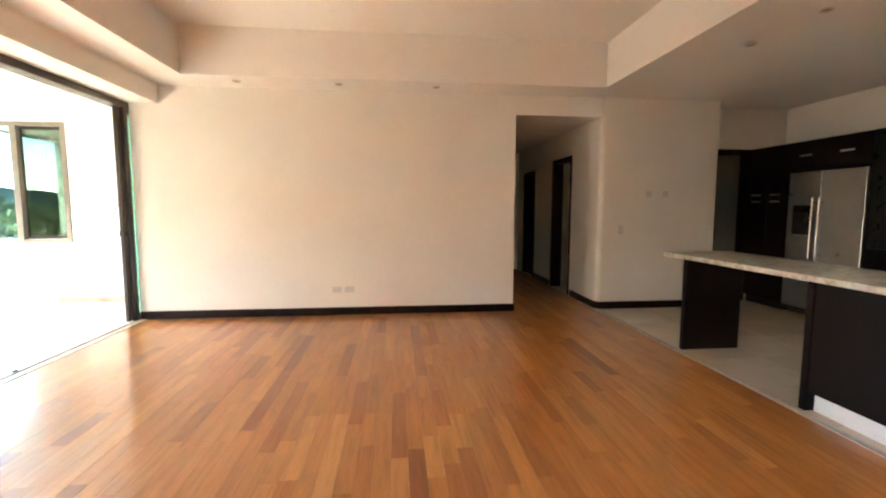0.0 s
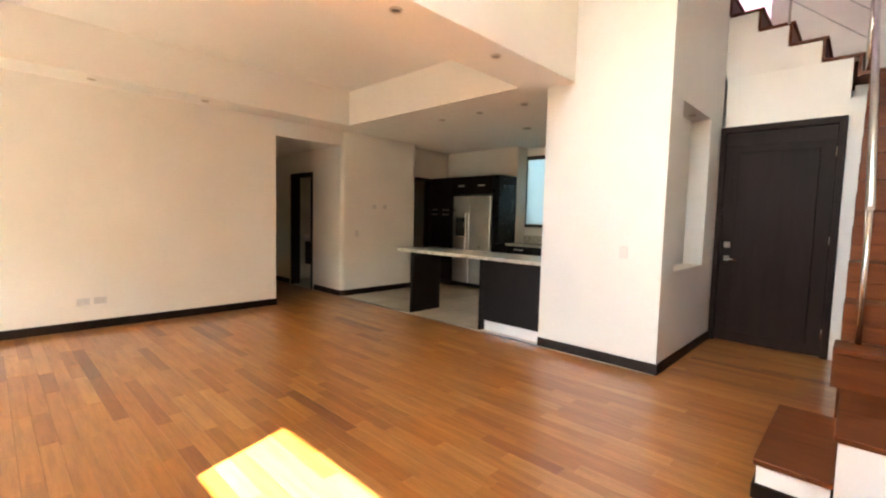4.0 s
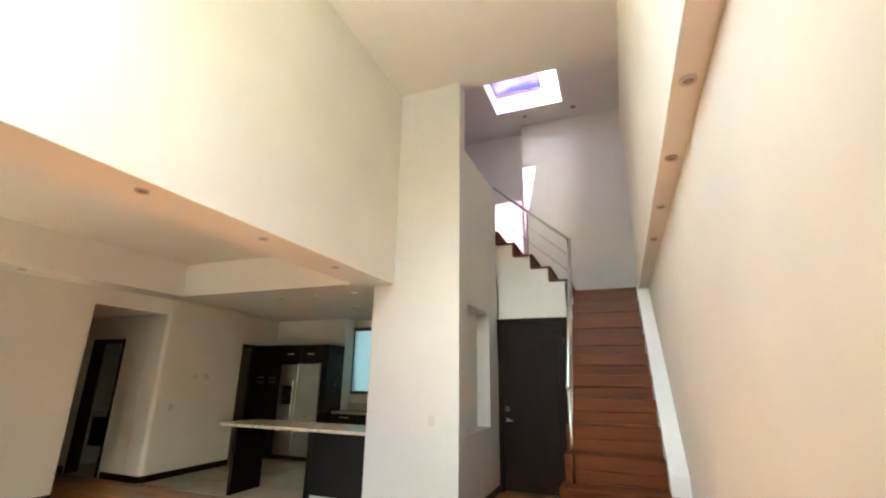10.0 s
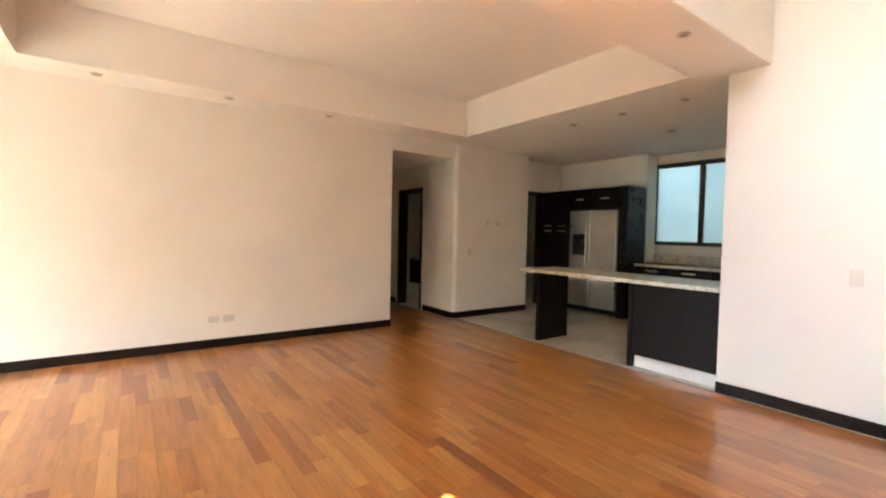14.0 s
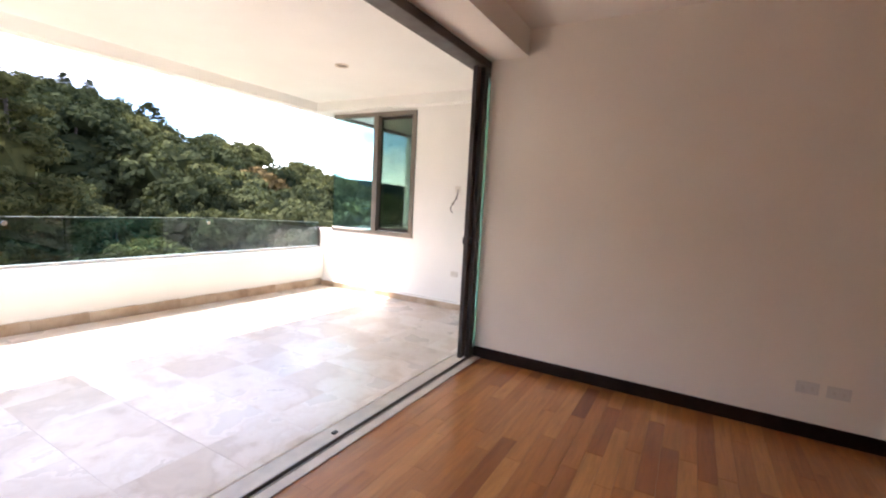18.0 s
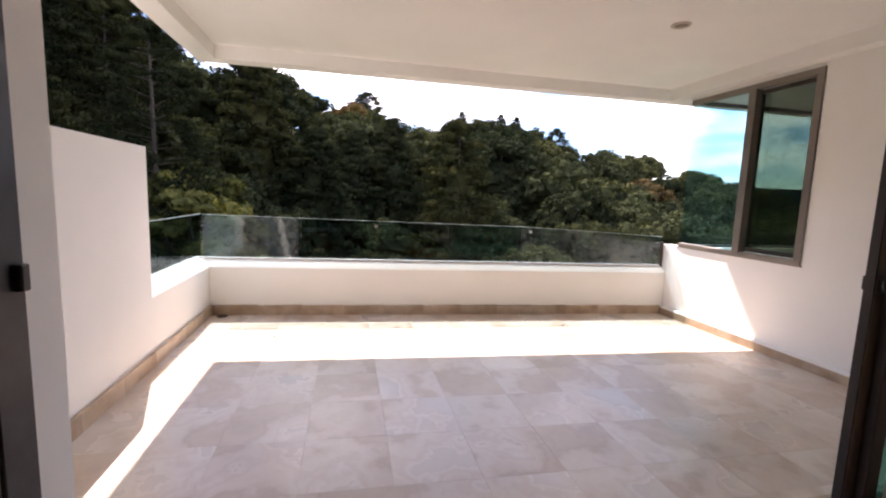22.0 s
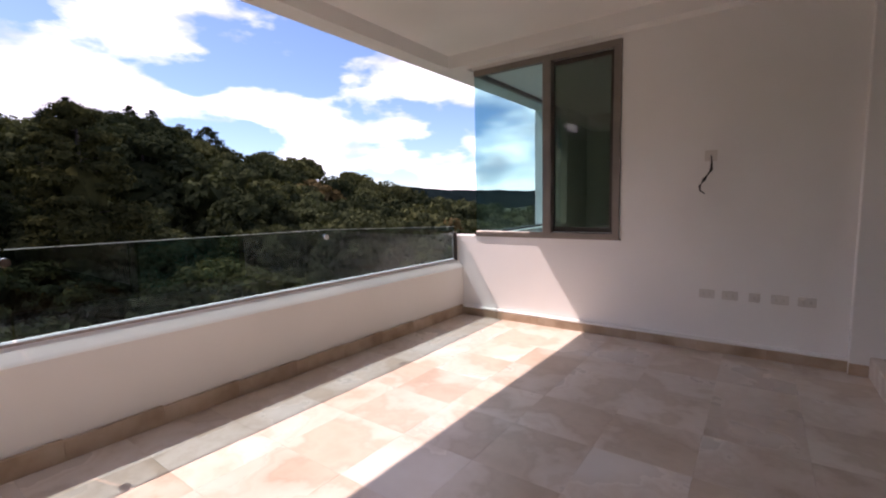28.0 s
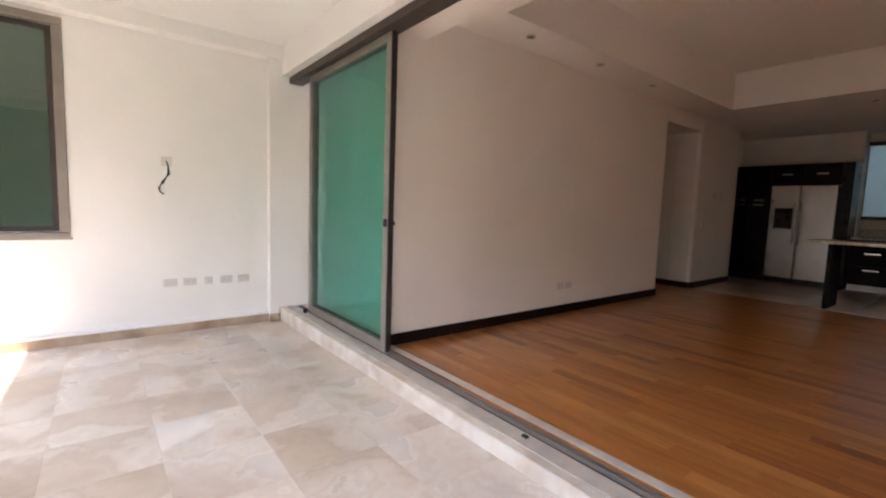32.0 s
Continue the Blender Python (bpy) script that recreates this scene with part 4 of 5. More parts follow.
wt = thing("kitchen_worktop", (5.3, 2.9, 0.86), "beige stone worktop with a low upstand", "counter")
part("slab", solid((4.98, 5.61, 1.64, 3.938, 0.86, 0.9), bevel=0.004), GRANITE, wt)
part("upstand", solid((5.585, 5.615, 1.64, 3.938, 0.9, 1.04), bevel=0.003), GRANITE, wt)
for k in range(4):
    ya = 1.645 + k * 0.573
    u = thing("base_cabinet", (5.3, ya + 0.3, 0), "dark base cabinet with drawers and steel handles", "cabinet", "base cabinets below the worktop")
    part("body", solid((5.04, 5.6, ya, ya + 0.57, 0.1, 0.858)), ESPRESSO, u)
    for za, zb in ((0.7, 0.855), (0.42, 0.695), (0.11, 0.415)):
        d = part("drawer", solid((5.015, 5.038, ya + 0.004, ya + 0.566, za, zb), bevel=0.003), ESPRESSO, u)
        bar_handle(d, 5.015, ya + 0.285, zb - 0.06, 0.2)
    part("toe_kick", solid((5.08, 5.6, ya, ya + 0.57, 0.0, 0.1)), WHITE_GLOSS, u, "pale kickboard")

# bathroom seen through the hall door
van = thing("bathroom_vanity", (3.6, 7.4, 0), "dark vanity with a white basin", "vanity")
part("body", solid((3.05, 3.98, 7.2, 7.74, 0.3, 0.78), bevel=0.004), ESPRESSO, van)
part("basin", solid((3.02, 3.99, 7.16, 7.745, 0.78, 0.9), bevel=0.02, segments=2), WHITE_GLOSS, van, "white ceramic basin")
part("tap", tube([(3.5, 7.6, 0.9), (3.5, 7.6, 1.08), (3.5, 7.45, 1.1), (3.5, 7.44, 1.06)], 0.012), CHROME, van)


# ---- small fixtures ----
def plate_on(name, axis, place, wide, high, label, slots=1, group=""):
    x, y, z = place
    t = thing(name, place, label, "socket" if "socket" in name else "switch", group)
    def put(nm, u0, u1, v0, v1, d0, d1, m, bev=0.002):
        if axis == "y":
            c = (x + u0, x + u1, y - d1, y - d0, z + v0, z + v1)
        elif axis == "-y":
            c = (x + u0, x + u1, y + d0, y + d1, z + v0, z + v1)
        else:
            c = (x - d1, x - d0, y + u0, y + u1, z + v0, z + v1)
        part(nm, solid(c, bevel=bev), m, t)
    put("plate", -wide / 2, wide / 2, -high / 2, high / 2, 0.0, 0.009, PLATE, 0.003)
    for k in range(slots):
        u = (k - (slots - 1) / 2) * wide / max(slots, 1) * 0.8
        put("insert", u - 0.018, u + 0.018, -high * 0.3, high * 0.3, 0.009, 0.013, PLATE)
        if "socket" in name:
            put("slot", u - 0.008, u + 0.008, -0.012, 0.012, 0.0125, 0.0145, SLOT, 0.0005)
    return t


plate_on("wall_socket", "y", (-0.92, 5.385, 0.315), 0.115, 0.075, "cream wall socket above the baseboard", 2, "paired living room sockets")
plate_on("wall_socket", "y", (-0.77, 5.385, 0.315), 0.115, 0.075, "cream wall socket above the baseboard", 2, "paired living room sockets")
plate_on("wall_switch", "y", (3.08, 5.385, 1.505), 0.075, 0.075, "square cream wall switch plate", 1, "kitchen wall switches")
plate_on("wall_switch", "y", (3.31, 5.385, 1.505), 0.075, 0.075, "square cream wall switch plate", 1, "kitchen wall switches")
plate_on("wall_switch", "y", (2.714, 5.385, 1.04), 0.07, 0.115, "upright cream wall switch near the hall corner", 1)
plate_on("wall_switch", "x", (2.43, 0.766, 1.066), 0.075, 0.115, "white switch on the column", 2)
plate_on("wall_socket", "-y", (0.202, -1.77, 0.35), 0.075, 0.115, "cream wall socket on the tall wall", 1)
for k in range(5):
    plate_on("wall_socket", "y", (-4.48 + k * 0.168, 7.345, 0.322), 0.115 if k != 2 else 0.075, 0.075, "white weathered terrace socket", 2 if k != 2 else 1, "row of five terrace sockets")
cable = thing("hanging_cable", (-4.49, 7.345, 1.5), "black cable hanging from an open wall box", "cable")
part("box", solid((-4.535, -4.445, 7.338, 7.344, 1.455, 1.545), bevel=0.002), PLATE, cable)
part("cord", tube([(-4.49, 7.34, 1.50), (-4.48, 7.31, 1.45), (-4.48, 7.29, 1.38), (-4.53, 7.28, 1.30), (-4.56, 7.285, 1.25), (-4.555, 7.28, 1.21), (-4.52, 7.275, 1.185)],
                  [0.005, 0.006, 0.012, 0.014, 0.009, 0.006, 0.005], 8), WIRE, cable)


def downlight(place, label, group, r=0.043):
    x, y, z = place
    t = thing("downlight", place, label, "downlight", group)
    part("ring", lathe([(r * 0.72, -0.001), (r * 0.8, -0.012), (r, -0.012), (r * 1.04, -0.004), (r * 1.04, 0.0)], (x, y, z), 18), LAMP_RING, t)
    part("reflector", lathe([(r * 0.74, -0.004), (r * 0.5, -0.002), (0.002, -0.0015)], (x, y, z), 18), LAMP_DARK, t)
    return t


for x in (-1.92, -0.82, 0.278):
    downlight((x, 5.115, 2.705), "small recessed ceiling downlight, off", "downlights along the north ceiling band")
for x in (-1.9, -0.814, 0.28, 1.367):
    downlight((x, 1.50, 2.705), "small recessed ceiling downlight, off", "downlights along the south ceiling band")
for y in (2.17, 2.85, 3.515):
    downlight((2.81, y, 2.705), "small recessed downlight above the bar", "downlights above the bar")
downlight((3.99, 2.9, 2.705), "round kitchen ceiling downlight", "kitchen downlights", 0.07)
downlight((3.42, 0.53, 2.458), "small recessed downlight in the top of the wall niche", "niche downlight", 0.035)
for x in (-0.75, -0.03, 0.74, 1.55):
    downlight((x, -1.706, 2.75), "small recessed downlight under the wall ledge", "downlights under the wall ledge", 0.032)
for y in (0.05, -0.9):
    downlight((5.35, y, 6.72), "dark recessed stairwell ceiling downlight", "stairwell downlights", 0.06)
downlight((-5.23, 5.80, 2.79), "round white terrace downlight", "terrace downlights", 0.075)

# ---- terrace things ----
GLASS_EDGE = plain("polished_glass_edge", (0.45, 0.58, 0.56), 0.2, vary=0.05, bump_strength=0.0)
gr = thing("glass_railing", (-7.1, 4.4, 0.463), "frameless clear glass railing on the parapet", "railing")


def glass_top(y):
    return 1.02 - 0.0165 * (y - 1.6) - 0.03 * max(0.0, y - 5.391)


for ya, yb in ((1.58, 3.44), (3.452, 5.385), (5.397, 7.31)):
    part("pane", prism([(ya, 0.43), (yb, 0.43), (yb, glass_top(yb)), (ya, glass_top(ya))], "x", -7.106, -7.094), GLASS_CLEAR, gr)
    part("top_edge", prism([(ya, glass_top(ya) + 0.001), (yb, glass_top(yb) + 0.001), (yb, glass_top(yb) + 0.005), (ya, glass_top(ya) + 0.005)], "x", -7.106, -7.094), GLASS_EDGE, gr, "polished glass edge")
part("pane", solid((-7.08, -5.62, 1.555, 1.567, 0.5, 1.025), bevel=0.002), GLASS_CLEAR, gr)
part("top_edge", solid((-7.08, -5.62, 1.555, 1.567, 1.026, 1.03)), GLASS_EDGE, gr, "polished glass edge")
part("end_clip", solid((-7.125, -7.075, 7.315, 7.34, 0.46, 0.8), bevel=0.003), FRAME_BROWN, gr)
part("channel", prism([(1.54, 0.5), (7.3, 0.42), (7.3, 0.482), (1.54, 0.556)], "x", -7.125, -7.085), TRACK, gr)
for yc in (3.446, 5.391):
    part("joint_clip", tube([(-7.12, yc, glass_top(yc) - 0.06), (-7.08, yc, glass_top(yc) - 0.06)], 0.022, 12), CHROME, gr, "round steel glass clip")
for px, py in ((-6.19, 2.445),):
    pb = thing("pebble", (px, py, terrace_z(py)), "small dark pebble on the terrace tiles", "pebble")
    part("stone", lathe([(0.004, 0.0), (0.011, 0.003), (0.009, 0.009), (0.002, 0.011)], (px, py, terrace_z(py)), 8), DRAIN, pb)
dr = thing("floor_drain", (-6.93, 1.78, terrace_z(1.78)), "small rusty floor drain", "drain")
part("grate", lathe([(0.055, 0.0), (0.055, 0.006), (0.04, 0.008), (0.002, 0.005)], (-6.92, 1.80, terrace_z(1.8)), 16), DRAIN, dr)


# ---- hillside and trees ----
AZ = [-90, -60, -39, -31, -24, -20, -18.4, -14, -11.2, -8.3, -6.8, -2.4, 4, 8, 12, 15, 18, 20, 23, 24.5, 28.5, 32, 35, 37, 41, 45, 47.5, 50, 60, 90]
EL = [19, 19, 20.5, 20.5, 18.5, 15.6, 14.0, 14.6, 15.7, 14.2, 12.8, 12.6, 9.9, 9.2, 8.7, 10.2, 9.7, 10.1, 9.5, 7.9, 6.9, 6.5, 5.8, 5.7, 5.0, 2.8, 1.3, -0.3, -1.6, -1.8]
RD = [40, 40, 44, 47, 50, 53, 55, 58, 60, 62, 63, 65, 70, 74, 79, 81, 83, 85, 88, 90, 93, 97, 100, 103, 110, 116, 120, 125, 140, 150]
HX, HY = -4.0, 3.0


def hill_z(x, y):
    """Ground height: drops from the house into a gully, then climbs to a wooded ridge that sinks to the north."""
    dx, dy = HX - x, y - HY
    r = math.hypot(dx, dy)
    a = math.degrees(math.atan2(dy, dx))
    if abs(a) > 90 and dx < 0:
        a = 90 if a > 0 else -90
    el, rd = float(np.interp(a, AZ, EL)), float(np.interp(a, AZ, RD))
    top = 1.2 + rd * math.tan(radians(el)) - 6.5
    gully = -10.5 + 4.5 * max(0.0, min(1.0, (-a - 10) / 30.0))
    if r < 17:
        f = max(0.0, min(1.0, (r - 5.0) / 12.0))
        z = -4.0 + (gully + 4.0) * f
    else:
        f = min(1.0, (r - 17) / (rd - 17))
        f = f * f * (3 - 2 * f)
        z = gully + (top - gully) * f - max(0.0, r - rd) * 0.10
    return z + 1.2 * noise.noise((x * 0.06, y * 0.06, 0.0)) * min(1.0, max(0.0, (r - 9) / 10.0))


def ground_mesh():
    bm = bmesh.new()
    rs = [2, 6, 9, 12, 15, 18, 22, 26, 31, 36, 42, 48, 54, 60, 67, 74, 82, 90, 100, 112, 126, 145, 180, 260, 600, 3000]
    n = 96
    rings = []
    for r in rs:
        ring = []
        for k in range(n):
            a = 2 * math.pi * k / n
            x, y = HX - r * math.cos(a), HY + r * math.sin(a)
            z = hill_z(x, y) if r < 200 else -14.0
            ring.append(bm.verts.new((x, y, z if x < 3 else min(z, -4.0))))
        rings.append(ring)
    bm.faces.new(rings[0])
    for r0, r1 in zip(rings, rings[1:]):
        for k in range(n):
            bm.faces.new((r0[k], r0[(k + 1) % n], r1[(k + 1) % n], r1[k])).smooth = True
    bmesh.ops.recalc_face_normals(bm, faces=bm.faces[:])
    return bm


structure("ground", ground_mesh(), SOIL, "hillside covered in dense undergrowth", "ground")

ICO = bmesh.new()
bmesh.ops.create_icosphere(ICO, subdivisions=1, radius=1.0)
ICO_V = [v.co.copy() for v in ICO.verts]
ICO_F = [[v.index for v in f.verts] for f in ICO.faces]
ICO.free()


LEAF_RNG = np.random.RandomState(11)


class Soup:
    """Collects loose faces quickly; one mesh at the end."""

    def __init__(self):
        self.v, self.f, self.count = [], [], 0

    def add(self, verts, faces):
        self.v.append(np.asarray(verts, float).reshape(-1, 3))
        self.f += [tuple(self.count + k for k in f) for f in faces]
        self.count += len(self.v[-1])

    def blob(self, c, r, flat, seed):
        pts = []
        for p in ICO_V:
            s = r * (0.85 + 0.95 * noise.noise(p * 1.9 + Vector((seed, 0, 0))))
            pts.append((c.x + p.x * s, c.y + p.y * s, c.z + p.z * s * flat))
        self.add(pts, ICO_F)

    def leaves(self, c, r, count, size, flat, narrow=0.7, rise=0.3):
        """Small three-cornered leaves in a loose shell about c, mostly facing outwards."""
        g = LEAF_RNG
        d = g.normal(0, 1, (count, 3)) + (0, 0, rise)
        d /= np.linalg.norm(d, axis=1)[:, None]
        p = np.array(c) + d * (1, 1, flat) * r * (0.62 + 0.42 * g.rand(count, 1) + 0.4 * g.rand(count, 1) ** 4)
        n = d + g.normal(0, 0.3, (count, 3)) + (0, 0, 0.15)
        n /= np.linalg.norm(n, axis=1)[:, None]
        u = np.cross(n, g.normal(0, 1, (count, 3)))
        u /= np.linalg.norm(u, axis=1)[:, None] + 1e-9
        v = np.cross(n, u)
        s = size * (0.55 + 0.9 * g.rand(count, 1))
        tri = np.stack([p + u * s, p - u * s * 0.5 + v * s * narrow, p - u * s * 0.5 - v * s * narrow], axis=1)
        self.add(tri, [(3 * k, 3 * k + 1, 3 * k + 2) for k in range(count)])

    def mesh(self, name, material):
        me = bpy.data.meshes.new(name)
        me.from_pydata(np.concatenate(self.v).tolist(), [], self.f)
        me.materials.append(material)
        return me


def limb_into(t, path, radii):
    b = tube(path, radii, 5)
    me = bpy.data.meshes.new("limb")
    b.to_mesh(me)
    b.free()
    t.from_mesh(me)
    bpy.data.meshes.remove(me)


def broadleaf(seed, height, spread, material, leaf=0.19, count=5600):
    """A crown of rounded lobes, each a cluster of small leaf tufts, on a forked trunk."""
    rng = random.Random(seed)
    t = tube([(0, 0, -1.5), (0.1, 0.05, height * 0.25), (0.0, 0.2, height * 0.55), (0.15, 0.1, height * 0.8)], [0.3, 0.22, 0.15, 0.05], 7)
    crown = Soup()
    lobes = 13
    crown.blob(Vector((0, 0, height * 0.52)), spread * 0.55, 0.9, seed)
    per = count // (lobes * 8)
    for k in range(lobes):
        f = (k + rng.random()) / lobes
        el = math.asin(-0.35 + 1.32 * f)
        a = k * 2.4 + rng.uniform(-0.5, 0.5)
        q = 0.6 + 0.22 * rng.random()
        c = Vector((spread * q * math.cos(el) * math.cos(a), spread * q * math.cos(el) * math.sin(a), height * (0.55 + 0.3 * math.sin(el))))
        lr = spread * rng.uniform(0.3, 0.44)
        crown.blob(c, lr * 0.7, 0.75, seed + k * 3.1)
        for j in range(8):
            b = j * 2.4 + rng.random()
            up = 1 - 1.25 * (j + 0.5) / 8
            side = math.sqrt(max(0.0, 1 - up * up))
            tuft = c + Vector((side * math.cos(b), side * math.sin(b), up * 0.72)) * lr * rng.uniform(0.62, 0.95)
            crown.leaves(tuft, lr * rng.uniform(0.3, 0.45), per, leaf, 0.62)
        if k % 3 == 0:
            limb_into(t, [(0, 0.1, height * 0.3), c * 0.5 + Vector((0, 0, height * 0.2)), c], [0.1, 0.06, 0.02])
    return mesh_of("trunk", t, BARK), crown.mesh("crown", material), height


def conifer(seed, height, spread, bare, dense, leaf=0.15, count=7000):
    """Layered boughs: a dense tapering crown, or open flat tufts on a bare trunk."""
    rng = random.Random(seed)
    t = tube([(0, 0, -1.5), (0.05, 0, height * 0.4), (0, 0.08, height * 0.97)], [0.26, 0.18, 0.04], 7)
    crown = Soup()
    n = 66 if dense else 64
    per = count // (n * 2)
    for k in range(n):
        f = (k + rng.random()) / n
        shape = 1.0 - 0.82 * f ** 1.5 if dense else 0.25 + 0.85 * math.sin(math.pi * (0.15 + 0.78 * f)) * (1 - 0.35 * f)
        reach = spread * shape * (0.35 + 0.65 * math.sqrt(rng.random()))
        if f > 0.93:
            reach *= 0.35
        a = k * 2.4 + rng.uniform(-0.6, 0.6)
        c = Vector((math.cos(a) * reach, math.sin(a) * reach, height * (bare + (0.99 - bare) * f) - 0.12 * reach))
        cr = rng.uniform(0.75, 1.25) * (1.1 - 0.5 * f)
        if dense:
            crown.blob(c, cr * 0.5, 0.5, seed + k * 2.7)
        crown.leaves(c, cr, per, leaf * 1.5, 0.42, 0.3)
        crown.leaves(c * 0.85 + Vector((0, 0, c.z * 0.15)), cr * 0.75, per, leaf * 1.5, 0.4, 0.3)
        limb_into(t, [(0, 0, c.z - 0.15 * reach), c], [0.035, 0.01])
    if dense:
        for f in (0.12, 0.3, 0.48, 0.66):
            crown.blob(Vector((0, 0, height * (bare + (1 - bare) * f))), spread * (0.62 - 0.5 * f), 1.6, seed + f)
    return mesh_of("trunk", t, BARK), crown.mesh("crown", NEEDLE), height


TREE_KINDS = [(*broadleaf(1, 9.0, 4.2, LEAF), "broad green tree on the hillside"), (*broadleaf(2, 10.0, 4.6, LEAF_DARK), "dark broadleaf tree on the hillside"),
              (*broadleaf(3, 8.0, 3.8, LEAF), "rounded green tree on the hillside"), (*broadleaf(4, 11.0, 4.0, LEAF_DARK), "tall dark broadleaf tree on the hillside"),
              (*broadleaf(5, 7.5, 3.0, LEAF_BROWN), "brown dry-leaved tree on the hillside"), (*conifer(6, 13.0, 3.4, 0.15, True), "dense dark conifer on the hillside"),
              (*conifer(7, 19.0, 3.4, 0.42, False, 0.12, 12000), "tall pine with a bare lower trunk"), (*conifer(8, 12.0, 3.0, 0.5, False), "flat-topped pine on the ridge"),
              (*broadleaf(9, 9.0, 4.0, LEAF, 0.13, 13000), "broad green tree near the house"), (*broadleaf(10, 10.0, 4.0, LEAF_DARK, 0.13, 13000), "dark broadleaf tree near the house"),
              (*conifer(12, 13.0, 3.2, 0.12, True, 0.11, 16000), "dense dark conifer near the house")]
TREE_KINDS.append((*broadleaf(15, 6.5, 1.25, LEAF_SUNLIT, 0.09, 6000), "slender yellow-green tree below the pines, coloured as sunlit"))
NEAR_KIND = {0: 8, 2: 8, 1: 9, 3: 9, 5: 10}


def plant(kind, x, y, scale, turn, top=None):
    """One tree; top: the elevation in degrees, seen from the terrace, that it reaches, where it would else rise above the skyline."""
    away, ground = math.hypot(HX - x, y - HY), hill_z(x, y)
    trunk, crown, height, label = TREE_KINDS[NEAR_KIND.get(kind, kind) if away < 40 else kind]
    stretch = 0.9 + 0.2 * ((turn * 7) % 1)
    tall = 1.2 + away * math.tan(radians(float(np.interp(math.degrees(math.atan2(y - HY, HX - x)), AZ, EL)) if top is None else top)) - ground
    reach = scale * (height * stretch * 0.98 - 1.6)
    if top is not None or reach > tall:
        scale *= tall / reach
    if scale < 0.3:
        return
    t = thing("tree", (0, 0, 0), label, "tree", "trees on the hillside")
    t.matrix_basis = pose(x, y, ground - 1.6 * scale, 0, 0, turn) @ Matrix.Diagonal((max(scale, 0.7), max(scale, 0.7), scale * stretch, 1))
    for nm, me in (("trunk", trunk), ("crown", crown)):
        o = new(nm, me)
        o.parent = t


rng = random.Random(21)
r = 20.0
while r < 150:
    gap = (6.4 + r * 0.029) * (0.8 if r < 48 else 1.2)
    az = -72.0
    while az < 72:
        rd = float(np.interp(az, AZ, RD))
        aa = az + rng.uniform(-0.25, 0.25) * math.degrees(gap / r)
        rr = r + rng.uniform(-0.3, 0.3) * gap
        if rr < rd + 6 and not (aa < -16 and rr < 25):
            x, y = HX - rr * math.cos(radians(aa)), HY + rr * math.sin(radians(aa))
            if aa < -21 and rr < 42:
                kind, sc = rng.choice([6, 6, 6, 5, 6, 5]), rng.uniform(0.95, 1.3)
            elif aa < -4:
                kind, sc = rng.choice([3, 3, 1, 3, 5 if rr < rd - 14 else 1, 1, 0]), rng.uniform(0.85, 1.25)
            elif rr < 30:
                kind, sc = rng.choice([0, 2, 2, 3]), rng.uniform(0.8, 1.1)
            else:
                kind, sc = rng.choice([0, 1, 2, 3, 0, 2, 5 if rr < rd - 12 and aa < 24 else 3, 0, 5 if rr < rd - 16 and aa < 24 else 1, 0, 2, 4 if rng.random() < 0.5 else 1]), rng.uniform(0.8, 1.3)
            plant(kind, x, y, sc * (1.0 if rr < 46 else 1.25), rng.uniform(0, 360))
        az += math.degrees(gap / r)
    r += gap * 0.92
# smaller broadleaf trees under the tall pines
for k in range(46):
    aa, rr = -46 + 36 * ((k * 0.618) % 1), 23 + 26 * ((k * 0.414) % 1)
    plant(rng.choice([1, 3, 1, 0]), HX - rr * math.cos(radians(aa)), HY + rr * math.sin(radians(aa)), rng.uniform(0.5, 0.8), rng.uniform(0, 360))
# trees that stand above the ridge line
for aa, kind, top in ((2.3, 7, 12.5), (14.6, 5, 10.7), (17.6, 1, 10.2), (19.6, 5, 10.5), (21.6, 5, 10.2), (26.6, 7, 8.8), (-11.2, 5, 16.0), (-23.5, 6, 19.5), (-28, 6, 22), (-33, 6, 22.5), (-30.5, 6, 23), (-25.7, 6, 21)):
    rd = float(np.interp(aa, AZ, RD)) - (2 if aa > -20 else 16)
    plant(kind, HX - rd * math.cos(radians(aa)), HY + rd * math.sin(radians(aa)), 1.0, aa * 31 % 360, top)

# slender trees and bushes in the gap below the terrace, leaves coloured as sunlit
for aa, rr, top in ((-21.5, 26, 4.8), (-18, 24, 3.4), (-16.2, 27, 4.2), (-24.5, 25, 4.2), (-14.6, 25, 1.2), (-27, 27, 1.5)):
    plant(11, HX - rr * math.cos(radians(aa)), HY + rr * math.sin(radians(aa)), 1.0, aa * 53 % 360, top)
# canopy behind the lone pines
for aa, kind, top in ((1.2, 1, 11.2), (3.2, 3, 10.4), (5.2, 1, 9.9), (-4.6, 3, 12.4), (25.6, 1, 7.6), (27.8, 3, 7.2)):
    rd = float(np.interp(aa, AZ, RD)) - 7
    plant(kind, HX - rd * math.cos(radians(aa)), HY + rd * math.sin(radians(aa)), 1.0, aa * 61 % 360, top)

# rounded crowns in the valley to the north, in front of the far ridge
for aa, rr, kind, top in ((47.2, 66, 1, 3.0), (49.4, 62, 3, 2.2), (51.8, 58, 2, -0.4), (53.4, 66, 0, 0.5), (55.9, 62, 2, 0.4), (58.3, 60, 0, -0.1), (60.2, 64, 2, -0.3),
                          (62.8, 58, 0, -1.3), (56.9, 50, 2, -2.3), (53.9, 48, 4, -2.0), (60.4, 50, 2, -2.4), (65.5, 60, 0, -0.9), (50.2, 47, 0, -1.9), (44.5, 60, 2, 2.0)):
    plant(kind, HX - rr * math.cos(radians(aa)), HY + rr * math.sin(radians(aa)), 1.0, aa * 43 % 360, top)

